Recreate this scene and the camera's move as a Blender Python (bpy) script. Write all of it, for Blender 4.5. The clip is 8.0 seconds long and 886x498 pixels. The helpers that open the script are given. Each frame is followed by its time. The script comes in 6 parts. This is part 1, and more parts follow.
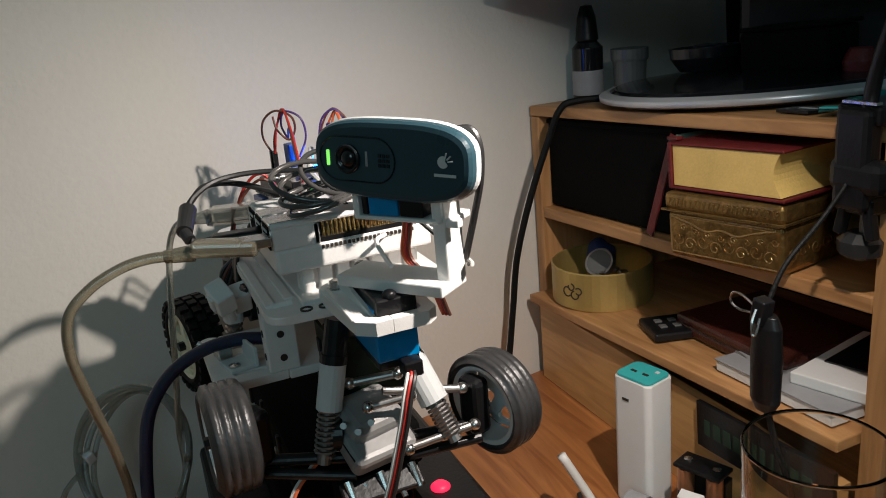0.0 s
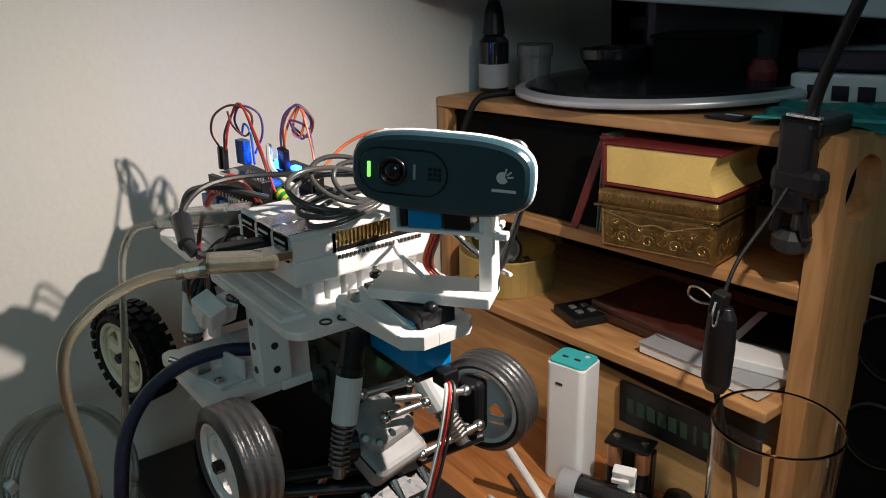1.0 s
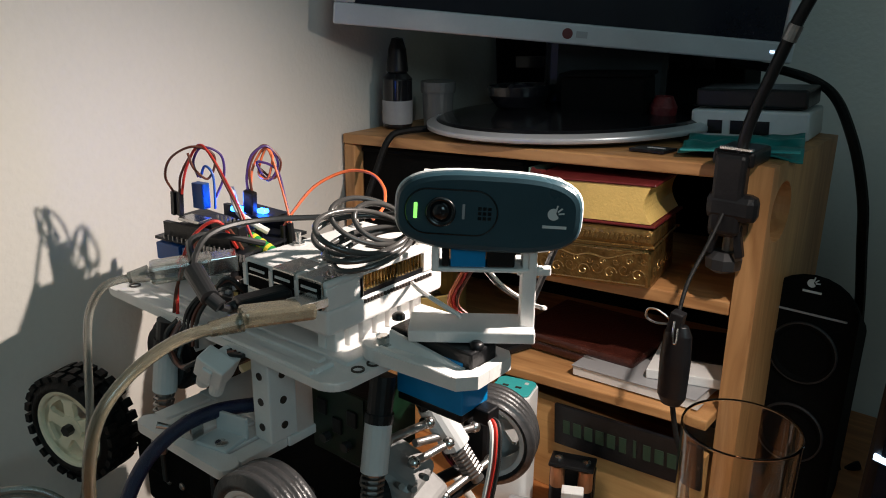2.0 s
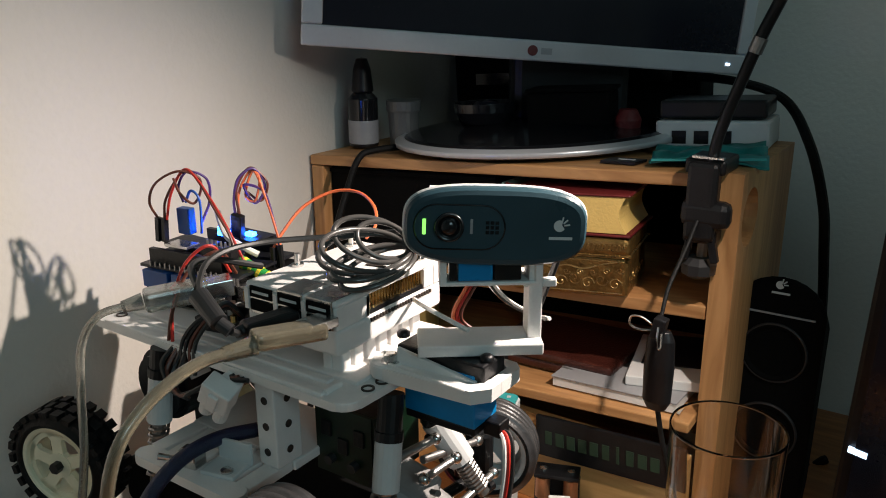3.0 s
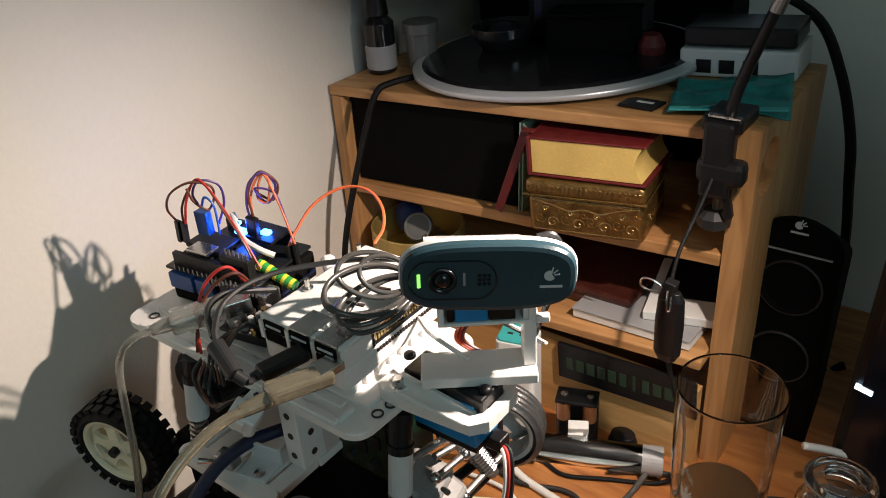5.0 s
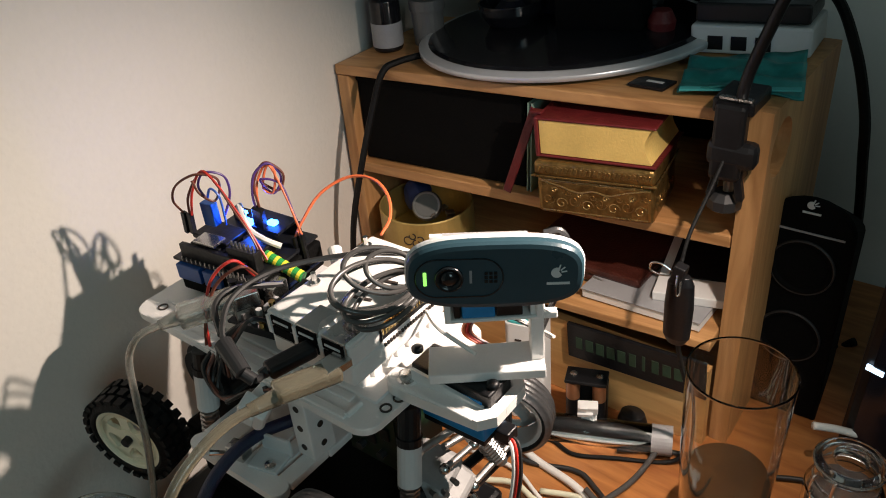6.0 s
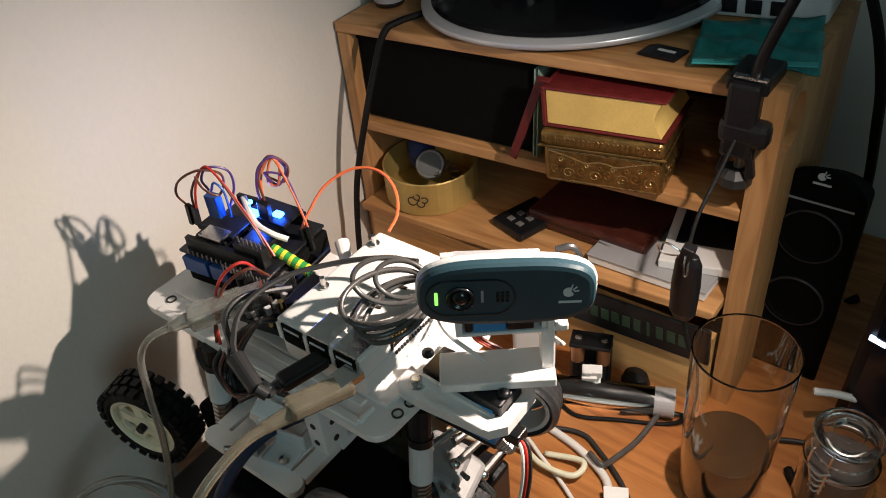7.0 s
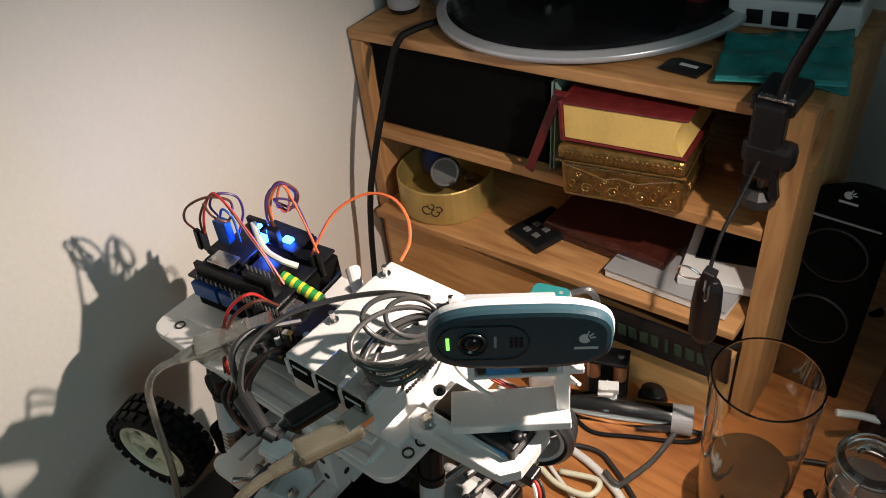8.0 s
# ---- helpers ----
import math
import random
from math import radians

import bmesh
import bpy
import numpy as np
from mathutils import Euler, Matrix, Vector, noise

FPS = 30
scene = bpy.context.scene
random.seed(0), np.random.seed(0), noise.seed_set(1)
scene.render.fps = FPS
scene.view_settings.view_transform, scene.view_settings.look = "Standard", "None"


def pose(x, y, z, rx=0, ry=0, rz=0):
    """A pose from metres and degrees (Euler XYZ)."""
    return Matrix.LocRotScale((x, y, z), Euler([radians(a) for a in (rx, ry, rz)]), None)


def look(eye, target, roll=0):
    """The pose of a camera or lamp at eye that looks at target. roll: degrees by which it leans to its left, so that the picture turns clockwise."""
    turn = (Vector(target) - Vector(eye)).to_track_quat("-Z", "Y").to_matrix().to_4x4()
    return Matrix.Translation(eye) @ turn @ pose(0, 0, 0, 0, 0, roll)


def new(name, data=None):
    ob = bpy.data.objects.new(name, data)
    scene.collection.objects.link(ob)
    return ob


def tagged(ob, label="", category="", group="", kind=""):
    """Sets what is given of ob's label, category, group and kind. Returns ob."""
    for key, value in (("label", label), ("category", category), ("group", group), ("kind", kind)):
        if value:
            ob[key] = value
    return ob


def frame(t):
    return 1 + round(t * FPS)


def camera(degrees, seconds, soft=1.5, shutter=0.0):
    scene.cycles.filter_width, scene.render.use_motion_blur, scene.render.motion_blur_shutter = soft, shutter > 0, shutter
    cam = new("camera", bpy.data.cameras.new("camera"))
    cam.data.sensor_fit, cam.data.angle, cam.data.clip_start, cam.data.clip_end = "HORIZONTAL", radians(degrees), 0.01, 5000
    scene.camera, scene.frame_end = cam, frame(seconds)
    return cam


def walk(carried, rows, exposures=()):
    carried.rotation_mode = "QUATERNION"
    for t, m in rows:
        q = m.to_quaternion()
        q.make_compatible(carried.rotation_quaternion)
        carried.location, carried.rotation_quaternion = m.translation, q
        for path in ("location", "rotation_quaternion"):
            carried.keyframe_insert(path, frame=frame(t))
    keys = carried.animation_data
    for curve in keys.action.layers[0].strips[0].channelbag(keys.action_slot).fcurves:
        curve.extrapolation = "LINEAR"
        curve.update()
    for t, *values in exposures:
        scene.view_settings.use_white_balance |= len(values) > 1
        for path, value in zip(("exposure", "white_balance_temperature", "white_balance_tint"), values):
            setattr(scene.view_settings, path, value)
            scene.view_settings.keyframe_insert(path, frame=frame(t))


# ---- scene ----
cam = camera(57.9, 8.0, soft=1.0)
PATH = [
    (0, (-0.070, 0.095, 0.338), (-1.840, 0.800, -0.268), -5.4),
    (0.5, (-0.106, 0.046, 0.346), (-1.734, 0.970, -0.358), -3.7),
    (1, (-0.123, 0.012, 0.36), (-1.625, 1.132, -0.342), -1.4),
    (1.5, (-0.159, -0.027, 0.363), (-1.492, 1.31, -0.296), 0.1),
    (2.8, (-0.214, -0.076, 0.364), (-1.277, 1.509, -0.235), 0.2),
    (3, (-0.212, -0.076, 0.363), (-1.283, 1.508, -0.222), -0.3),
    (3.5, (-0.207, -0.076, 0.367), (-1.296, 1.497, -0.214), -1.5),
    (4, (-0.202, -0.075, 0.37), (-1.31, 1.48, -0.224), -2.7),
    (4.5, (-0.206, -0.055, 0.424), (-1.299, 1.398, -0.41), -2.2),
    (5.8, (-0.205, -0.032, 0.465), (-1.292, 1.272, -0.593), -5.6),
    (6, (-0.209, -0.03, 0.466), (-1.289, 1.27, -0.603), -5.4),
    (6.5, (-0.221, -0.018, 0.485), (-1.26, 1.225, -0.688), -5.8),
    (7, (-0.228, -0.008, 0.501), (-1.241, 1.181, -0.749), -6.3),
    (7.5, (-0.233, 0.004, 0.515), (-1.236, 1.144, -0.787), -6.7),
    (8, (-0.24, 0.013, 0.513), (-1.271, 1.152, -0.766), -7.1),
]

walk(cam, [(t, look(eye, target, roll)) for t, eye, target, roll in PATH], [(0, -0.78, 5800, 8), (0.5, -0.66, 5800, 8), (1.0, -0.50, 5850, 9), (1.5, -0.42, 5900, 10), (3.0, -0.36, 6050, 11), (3.5, -0.26, 6100, 12), (4.5, -0.26, 6300, 13), (6.0, -0.32, 6300, 13), (7.0, -0.34, 6250, 13), (8.0, -0.38, 6150, 12)])

# ---- light ----
world = bpy.data.worlds.new("room_air")
scene.world = world
world.use_nodes = True
world.node_tree.nodes["Background"].inputs[0].default_value = (0.62, 0.8, 1.0, 1)
world.node_tree.nodes["Background"].inputs[1].default_value = 0.02
scene.view_settings.exposure = 0.0
LAMP = Vector((-0.248, 0.316, 0.417))
AIM = Vector((-0.435, 0.212, 0.155))


def lamp_light(name, kind, m, watts, colour, **more):
    data = bpy.data.lights.new(name, kind)
    data.energy, data.color = watts, colour
    for key, value in more.items():
        if key == "radius":
            data.shadow_soft_size = value
        elif key == "spot":
            data.spot_size, data.spot_blend = value
        elif key == "size":
            data.size = value
    ob = new(name, data)
    ob.matrix_world = m
    return ob


lamp_light("desk_lamp_light", "SPOT", look(LAMP, AIM), 13.2, (1.0, 0.83, 0.68), radius=0.005, spot=(radians(117), 1.0))
# Added cool fill from the east that lifts the wall's shadows; source unseen.
fill_light = lamp_light("fill_light", "AREA", look((1.67, -1.15, 1.36), (-0.7, 0.1, 0.2)), 13.0, (0.64, 0.93, 0.94), size=0.9)
lamp_light("blue_led_light", "POINT", Matrix.Translation((-0.548, 0.207, 0.2500)), 0.05, (0.03, 0.14, 1.0), radius=0.003)


# ---- materials ----
def nodes_of(name):
    m = bpy.data.materials.new(name)
    m.use_nodes = True
    return m, m.node_tree, m.node_tree.nodes["Principled BSDF"]


def surface(name, colour, rough=0.5, metal=0.0, vary=0.12, scale=40.0, bump=0.0, bump_scale=400.0, emit=None, strength=0.0, coat=0.0, spec=0.5):
    """A material with two scales of colour variation, uneven gloss and fine relief."""
    m, tree, b = nodes_of(name)
    link = tree.links.new
    place = tree.nodes.new("ShaderNodeTexCoord")
    big = tree.nodes.new("ShaderNodeTexNoise")
    big.inputs["Scale"].default_value, big.inputs["Detail"].default_value = scale, 6
    fine = tree.nodes.new("ShaderNodeTexNoise")
    fine.inputs["Scale"].default_value, fine.inputs["Detail"].default_value = bump_scale, 3
    link(place.outputs["Object"], big.inputs["Vector"])
    link(place.outputs["Object"], fine.inputs["Vector"])
    both = tree.nodes.new("ShaderNodeMath")
    both.operation = "MULTIPLY_ADD"
    link(fine.outputs["Fac"], both.inputs[0])
    both.inputs[1].default_value = 0.35
    link(big.outputs["Fac"], both.inputs[2])
    ramp = tree.nodes.new("ShaderNodeValToRGB")
    ramp.color_ramp.elements[0].position, ramp.color_ramp.elements[1].position = 0.42, 0.95
    ramp.color_ramp.elements[0].color = (*[c * (1 - vary) for c in colour], 1)
    ramp.color_ramp.elements[1].color = (*[min(1, c * (1 + vary)) for c in colour], 1)
    link(both.outputs[0], ramp.inputs[0])
    link(ramp.outputs[0], b.inputs["Base Color"])
    gloss = tree.nodes.new("ShaderNodeMapRange")
    gloss.inputs[3].default_value, gloss.inputs[4].default_value = max(0.03, rough - 0.08), min(1, rough + 0.1)
    link(big.outputs["Fac"], gloss.inputs[0])
    link(gloss.outputs[0], b.inputs["Roughness"])
    b.inputs["Metallic"].default_value = metal
    b.inputs["Coat Weight"].default_value = coat
    b.inputs["Specular IOR Level"].default_value = spec
    if bump:
        rel = tree.nodes.new("ShaderNodeBump")
        rel.inputs["Strength"].default_value, rel.inputs["Distance"].default_value = bump, 0.002
        link(fine.outputs["Fac"], rel.inputs["Height"])
        link(rel.outputs[0], b.inputs["Normal"])
    if emit:
        b.inputs["Emission Color"].default_value, b.inputs["Emission Strength"].default_value = (*emit, 1), strength
    return m


def wood(name, dark, light, stretch=(6.0, 60.0, 60.0), rough=0.45):
    m, tree, b = nodes_of(name)
    link = tree.links.new
    place = tree.nodes.new("ShaderNodeTexCoord")
    turn = tree.nodes.new("ShaderNodeMapping")
    turn.inputs["Scale"].default_value = stretch
    link(place.outputs["Object"], turn.inputs["Vector"])
    grain = tree.nodes.new("ShaderNodeTexNoise")
    grain.inputs["Scale"].default_value, grain.inputs["Detail"].default_value, grain.inputs["Distortion"].default_value = 1.6, 8, 1.2
    link(turn.outputs[0], grain.inputs["Vector"])
    stain = tree.nodes.new("ShaderNodeTexNoise")
    stain.inputs["Scale"].default_value = 9.0
    link(place.outputs["Object"], stain.inputs["Vector"])
    mixed = tree.nodes.new("ShaderNodeMath")
    mixed.operation = "MULTIPLY_ADD"
    link(stain.outputs["Fac"], mixed.inputs[0])
    mixed.inputs[1].default_value = 0.4
    link(grain.outputs["Fac"], mixed.inputs[2])
    ramp = tree.nodes.new("ShaderNodeValToRGB")
    ramp.color_ramp.elements[0].position, ramp.color_ramp.elements[1].position = 0.5, 0.92
    ramp.color_ramp.elements[0].color, ramp.color_ramp.elements[1].color = (*dark, 1), (*light, 1)
    link(mixed.outputs[0], ramp.inputs[0])
    link(ramp.outputs[0], b.inputs["Base Color"])
    b.inputs["Roughness"].default_value = rough
    rel = tree.nodes.new("ShaderNodeBump")
    rel.inputs["Strength"].default_value, rel.inputs["Distance"].default_value = 0.25, 0.001
    link(grain.outputs["Fac"], rel.inputs["Height"])
    link(rel.outputs[0], b.inputs["Normal"])
    return m


def glass(name, tint=(1, 1, 1), rough=0.0):
    m, tree, b = nodes_of(name)
    b.inputs["Base Color"].default_value, b.inputs["Roughness"].default_value = (*tint, 1), rough
    b.inputs["Transmission Weight"].default_value, b.inputs["IOR"].default_value = 1.0, 1.45
    return m


def clearish(name, colour):
    """Clear soft plastic over a pale braid, partly see-through."""
    m = surface(name, colour, 0.2, vary=0.12, scale=140, bump=0.12, bump_scale=500, coat=0.5)
    m.node_tree.nodes["Principled BSDF"].inputs["Transmission Weight"].default_value = 0.75
    return m


WALL = surface("wall_paint", (0.74, 0.71, 0.65), 0.85, vary=0.04, scale=7, bump=0.25, bump_scale=220)
ROOM = surface("room_paint", (0.6, 0.6, 0.58), 0.9, vary=0.04, scale=3)
TABLE = wood("table_wood", (0.25, 0.085, 0.024), (0.48, 0.20, 0.06), rough=0.35)
SHELF = wood("shelf_wood", (0.36, 0.17, 0.06), (0.60, 0.325, 0.13), rough=0.5)
SHELFEND = wood("shelf_side_wood", (0.35, 0.165, 0.058), (0.57, 0.305, 0.122), stretch=(60, 60, 6), rough=0.5)
PANEL = wood("panel_wood", (0.48, 0.26, 0.09), (0.68, 0.40, 0.16), rough=0.4)
WHITE = surface("white_plastic", (0.78, 0.77, 0.75), 0.45, vary=0.05, scale=30, bump=0.08, bump_scale=900)
PRINT = surface("printed_white_plastic", (0.76, 0.745, 0.725), 0.5, vary=0.06, scale=60, bump=0.06, bump_scale=900)
CREAM = surface("cream_plastic", (0.72, 0.70, 0.52), 0.5, vary=0.07, scale=30)
RUBBER = surface("black_rubber", (0.006, 0.006, 0.006), 0.6, vary=0.3, scale=80, bump=0.3, spec=0.2)
GREYRUBBER = surface("worn_grey_rubber", (0.035, 0.035, 0.036), 0.36, vary=0.3, scale=80, bump=0.2)
BLACK = surface("black_plastic", (0.007, 0.007, 0.008), 0.36, vary=0.3, scale=60, bump=0.1, spec=0.35)
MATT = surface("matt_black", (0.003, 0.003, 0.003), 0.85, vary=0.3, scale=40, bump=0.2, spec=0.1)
BLACKGLOSS = surface("gloss_black", (0.01, 0.01, 0.012), 0.12, vary=0.2, scale=20)
TEAL = surface("webcam_face", (0.024, 0.055, 0.072), 0.3, vary=0.08, scale=50, bump=0.05, bump_scale=2500)
LENSRING = surface("webcam_ring", (0.008, 0.01, 0.012), 0.2, vary=0.1)
GREY = surface("grey_plastic", (0.32, 0.32, 0.33), 0.4, vary=0.1)
DULLGREY = surface("worn_grey_casting", (0.27, 0.265, 0.26), 0.42, metal=0.1, vary=0.14, scale=80, bump=0.06)
SILVER = surface("silver_plastic", (0.55, 0.56, 0.58), 0.3, metal=0.35, vary=0.06, scale=20)
METAL = surface("bright_steel", (0.62, 0.61, 0.59), 0.25, metal=1.0, vary=0.15, scale=90)
DULL = surface("dull_steel", (0.36, 0.35, 0.34), 0.42, metal=1.0, vary=0.2, scale=120)
GOLD = surface("gold_pins", (0.75, 0.53, 0.2), 0.25, metal=1.0, vary=0.1)
BLUE = surface("blue_anodised", (0.008, 0.24, 0.58), 0.35, metal=0.15, vary=0.1, scale=60)
BLUEPLUG = surface("blue_connector", (0.006, 0.06, 0.24), 0.35, vary=0.1)
NAVY = surface("navy_sleeve", (0.006, 0.011, 0.045), 0.4, vary=0.3, scale=300, bump=0.4, bump_scale=1500)
PCBBLUE = surface("blue_board", (0.005, 0.012, 0.045), 0.35, vary=0.2, scale=200)
PCBGREEN = surface("green_board", (0.0016, 0.014, 0.005), 0.4, vary=0.5, scale=200)
PCBDARK = surface("dark_board", (0.008, 0.009, 0.012), 0.4, vary=0.3, scale=200)
WIRERED = surface("red_wire", (0.5, 0.03, 0.02), 0.4, vary=0.1)
WIREORANGE = surface("orange_wire", (0.70, 0.15, 0.05), 0.4, vary=0.1)
WIREBROWN = surface("brown_wire", (0.12, 0.035, 0.02), 0.4, vary=0.1)
WIREPURPLE = surface("purple_wire", (0.07, 0.03, 0.15), 0.4, vary=0.1)
WIREBLUE = surface("blue_wire", (0.03, 0.12, 0.5), 0.4, vary=0.1)
WIREGREY = surface("grey_cable", (0.07, 0.067, 0.064), 0.22, vary=0.15, scale=120, coat=0.3)
DARKGREY = surface("dark_grey_plastic", (0.022, 0.022, 0.023), 0.35, vary=0.15, scale=60)
WIREDARK = surface("dark_cable", (0.02, 0.02, 0.02), 0.45, vary=0.2, scale=120)
WIREWHITE = surface("white_cable", (0.72, 0.7, 0.66), 0.4, vary=0.08)
STRIPEG = surface("green_sleeve", (0.03, 0.3, 0.06), 0.4, vary=0.1)
STRIPEY = surface("yellow_sleeve", (0.8, 0.68, 0.05), 0.4, vary=0.1)
BEIGE = clearish("clear_beige_cable", (0.40, 0.36, 0.26))
CLEARWHITE = clearish("clear_grey_cable", (0.47, 0.47, 0.42))
GOLDLEAF = surface("gilt_edge", (0.86, 0.60, 0.19), 0.34, metal=0.25, vary=0.14, scale=25, bump=0.15, bump_scale=600)
BOOKRED = surface("red_leather", (0.11, 0.009, 0.01), 0.5, vary=0.25, scale=90, bump=0.3)
TIN = surface("brass_tin", (0.33, 0.20, 0.065), 0.3, metal=0.85, vary=0.4, scale=110, bump=0.5, bump_scale=260)
TINRELIEF = surface("embossed_brass", (0.40, 0.26, 0.095), 0.28, metal=0.9, vary=0.25, scale=160, bump=0.3)
BRASSBOWL = surface("gold_card", (0.5, 0.36, 0.12), 0.35, metal=0.5, vary=0.12, scale=30)
GREENGREY = surface("green_grey_card", (0.22, 0.34, 0.28), 0.55, vary=0.1)
CHAR = surface("dark_brown_ink", (0.03, 0.02, 0.015), 0.6)
COPPER = surface("copper_cell", (0.55, 0.25, 0.12), 0.3, metal=0.7, vary=0.1)
PAPER = surface("white_paper", (0.75, 0.74, 0.72), 0.8, vary=0.05)
LEATHER = surface("dark_brown_leather", (0.06, 0.015, 0.01), 0.35, vary=0.35, scale=70, bump=0.4, bump_scale=500)
AQUA = surface("turquoise_plastic", (0.06, 0.42, 0.42), 0.4, vary=0.08)
AQUABAG = surface("turquoise_foil", (0.02, 0.20, 0.19), 0.3, vary=0.25, scale=60, bump=0.4, bump_scale=120)
GREENINK = surface("dull_green_ink", (0.018, 0.042, 0.022), 0.6)
LABELGREY = surface("pale_print", (0.6, 0.62, 0.62), 0.5, vary=0.05)
SCREEN = surface("dark_screen", (0.012, 0.013, 0.02), 0.16, vary=0.1, scale=5)
GREENLED = surface("green_led", (0.1, 0.5, 0.05), 0.4, emit=(0.35, 1.0, 0.15), strength=1.6)
REDLED = surface("red_led", (0.8, 0.02, 0.05), 0.4, emit=(1.0, 0.02, 0.08), strength=1.8)
BLUELED = surface("blue_led", (0.05, 0.15, 0.9), 0.4, emit=(0.02, 0.12, 1.0), strength=45.0)
WHITELED = surface("white_led", (0.9, 0.95, 1.0), 0.4, emit=(0.6, 0.8, 1.0), strength=4.0)
BULB = surface("lamp_bulb", (1.0, 0.95, 0.85), 0.4, emit=(1.0, 0.88, 0.72), strength=20.0)
CLEAR = glass("clear_glass", (0.97, 0.98, 0.96))
SMOKE = glass("drink_glass", (0.96, 0.94, 0.90))
TEA = surface("cold_tea", (0.016, 0.011, 0.006), 0.12, vary=0.4, scale=60, bump=0.2, bump_scale=90)
TUBGREY = surface("dull_translucent_plastic", (0.13, 0.13, 0.125), 0.35, vary=0.12, scale=50)
STARCH = surface("blue_cloth", (0.02, 0.04, 0.15), 0.7, vary=0.2)


# ---- shapes ----
def thing(name, base, label, category, group="", kind=""):
    ob = new(name)
    ob.location = base
    ob.empty_display_size = 0.02
    return tagged(ob, label, category, group, kind)


def base_of(ob):
    while ob.parent:
        ob = ob.parent
    return ob.location


def part(name, bm, material, parent, label="", smooth=False):
    """Links a bmesh, built in world places, as one mesh object under a thing or a part."""
    if parent is not None:
        bmesh.ops.translate(bm, verts=bm.verts, vec=-Vector(base_of(parent)))
    bmesh.ops.recalc_face_normals(bm, faces=bm.faces)
    data = bpy.data.meshes.new(name)
    if smooth:
        for f in bm.faces:
            f.smooth = True
    bm.to_mesh(data)
    bm.free()
    data.materials.append(material)
    ob = new(name, data)
    if parent is not None:
        ob.parent = parent
    if material in (CLEAR, SMOKE):
        ob.visible_shadow = False
    return tagged(ob, label)


def plain(name, bm, material, label, category="", kind=""):
    ob = part(name, bm, material, None)
    return tagged(ob, label, category, "", kind)


def box(bm, c, size, rot=(0, 0, 0), bevel=0.0, seg=2):
    m = pose(*c, *rot) @ Matrix.Diagonal((*size, 1))
    made = bmesh.ops.create_cube(bm, size=1.0, matrix=m)
    if bevel:
        edges = list({e for v in made["verts"] for e in v.link_edges})
        bmesh.ops.bevel(bm, geom=edges, offset=bevel, segments=seg, affect="EDGES", profile=0.5)
    return bm


def boxes(*specs):
    bm = bmesh.new()
    for s in specs:
        box(bm, *s)
    return bm


def rod(bm, a, b, r, r2=None, seg=14, cap=True):
    a, b = Vector(a), Vector(b)
    m = Matrix.Translation((a + b) / 2) @ (b - a).to_track_quat("Z", "Y").to_matrix().to_4x4()
    bmesh.ops.create_cone(bm, cap_ends=cap, segments=seg, radius1=r, radius2=r if r2 is None else r2, depth=(b - a).length, matrix=m)
    return bm


def rods(*specs, seg=14):
    bm = bmesh.new()
    for s in specs:
        rod(bm, *s, seg=seg)
    return bm


def smooth_line(pts, n=8):
    pts = [Vector(p) for p in pts]
    pts = [2 * pts[0] - pts[1], *pts, 2 * pts[-1] - pts[-2]]
    out = []
    for i in range(1, len(pts) - 2):
        p0, p1, p2, p3 = pts[i - 1 : i + 3]
        for k in range(n):
            t = k / n
            out.append(0.5 * (2 * p1 + (p2 - p0) * t + (2 * p0 - 5 * p1 + 4 * p2 - p3) * t * t + (3 * p1 - p0 - 3 * p2 + p3) * t**3))
    out.append(pts[-2])
    return out


def cord(bm, pts, r, seg=8, n=8):
    """A round cord along a smooth line through the points."""
    line = smooth_line(pts, n)
    rings, side = [], None
    for i, p in enumerate(line):
        way = (line[min(i + 1, len(line) - 1)] - line[max(i - 1, 0)]).normalized()
        if side is None:
            side = way.orthogonal().normalized()
        side = (side - way * side.dot(way)).normalized()
        up = way.cross(side)
        rings.append([bm.verts.new(p + r * (math.cos(a) * side + math.sin(a) * up)) for a in [2 * math.pi * k / seg for k in range(seg)]])
    for a, b in zip(rings, rings[1:]):
        for k in range(seg):
            bm.faces.new((a[k], a[(k + 1) % seg], b[(k + 1) % seg], b[k]))
    bm.faces.new(rings[0][::-1])
    bm.faces.new(rings[-1])
    return bm


def cords(*specs):
    bm = bmesh.new()
    for s in specs:
        cord(bm, *s)
    return bm


def lathe(bm, profile, m=Matrix(), seg=32, close=False):
    """A turned shape: profile of (radius, height) about z, placed by m."""
    full = [profile[0]]
    for (ra, za), (rb, zb) in zip(profile, profile[1:]):
        gap = math.hypot(rb - ra, zb - za)
        if gap > 0.004:
            for f in (0.0006 / gap, 1 - 0.0006 / gap):
                full.append((ra + (rb - ra) * f, za + (zb - za) * f))
        full.append((rb, zb))
    rings = []
    for r, z in full:
        if r < 1e-6:
            rings.append([bm.verts.new(m @ Vector((0, 0, z)))])
        else:
            rings.append([bm.verts.new(m @ Vector((r * math.cos(a), r * math.sin(a), z))) for a in [2 * math.pi * k / seg for k in range(seg)]])
    pairs = list(zip(rings, rings[1:])) + ([(rings[-1], rings[0])] if close else [])
    for a, b in pairs:
        for k in range(seg):
            j = (k + 1) % seg
            if len(a) == 1 and len(b) == 1:
                continue
            if len(a) == 1:
                bm.faces.new((a[0], b[j], b[k]))
            elif len(b) == 1:
                bm.faces.new((a[k], a[j], b[0]))
            else:
                bm.faces.new((a[k], a[j], b[j], b[k]))
    return bm


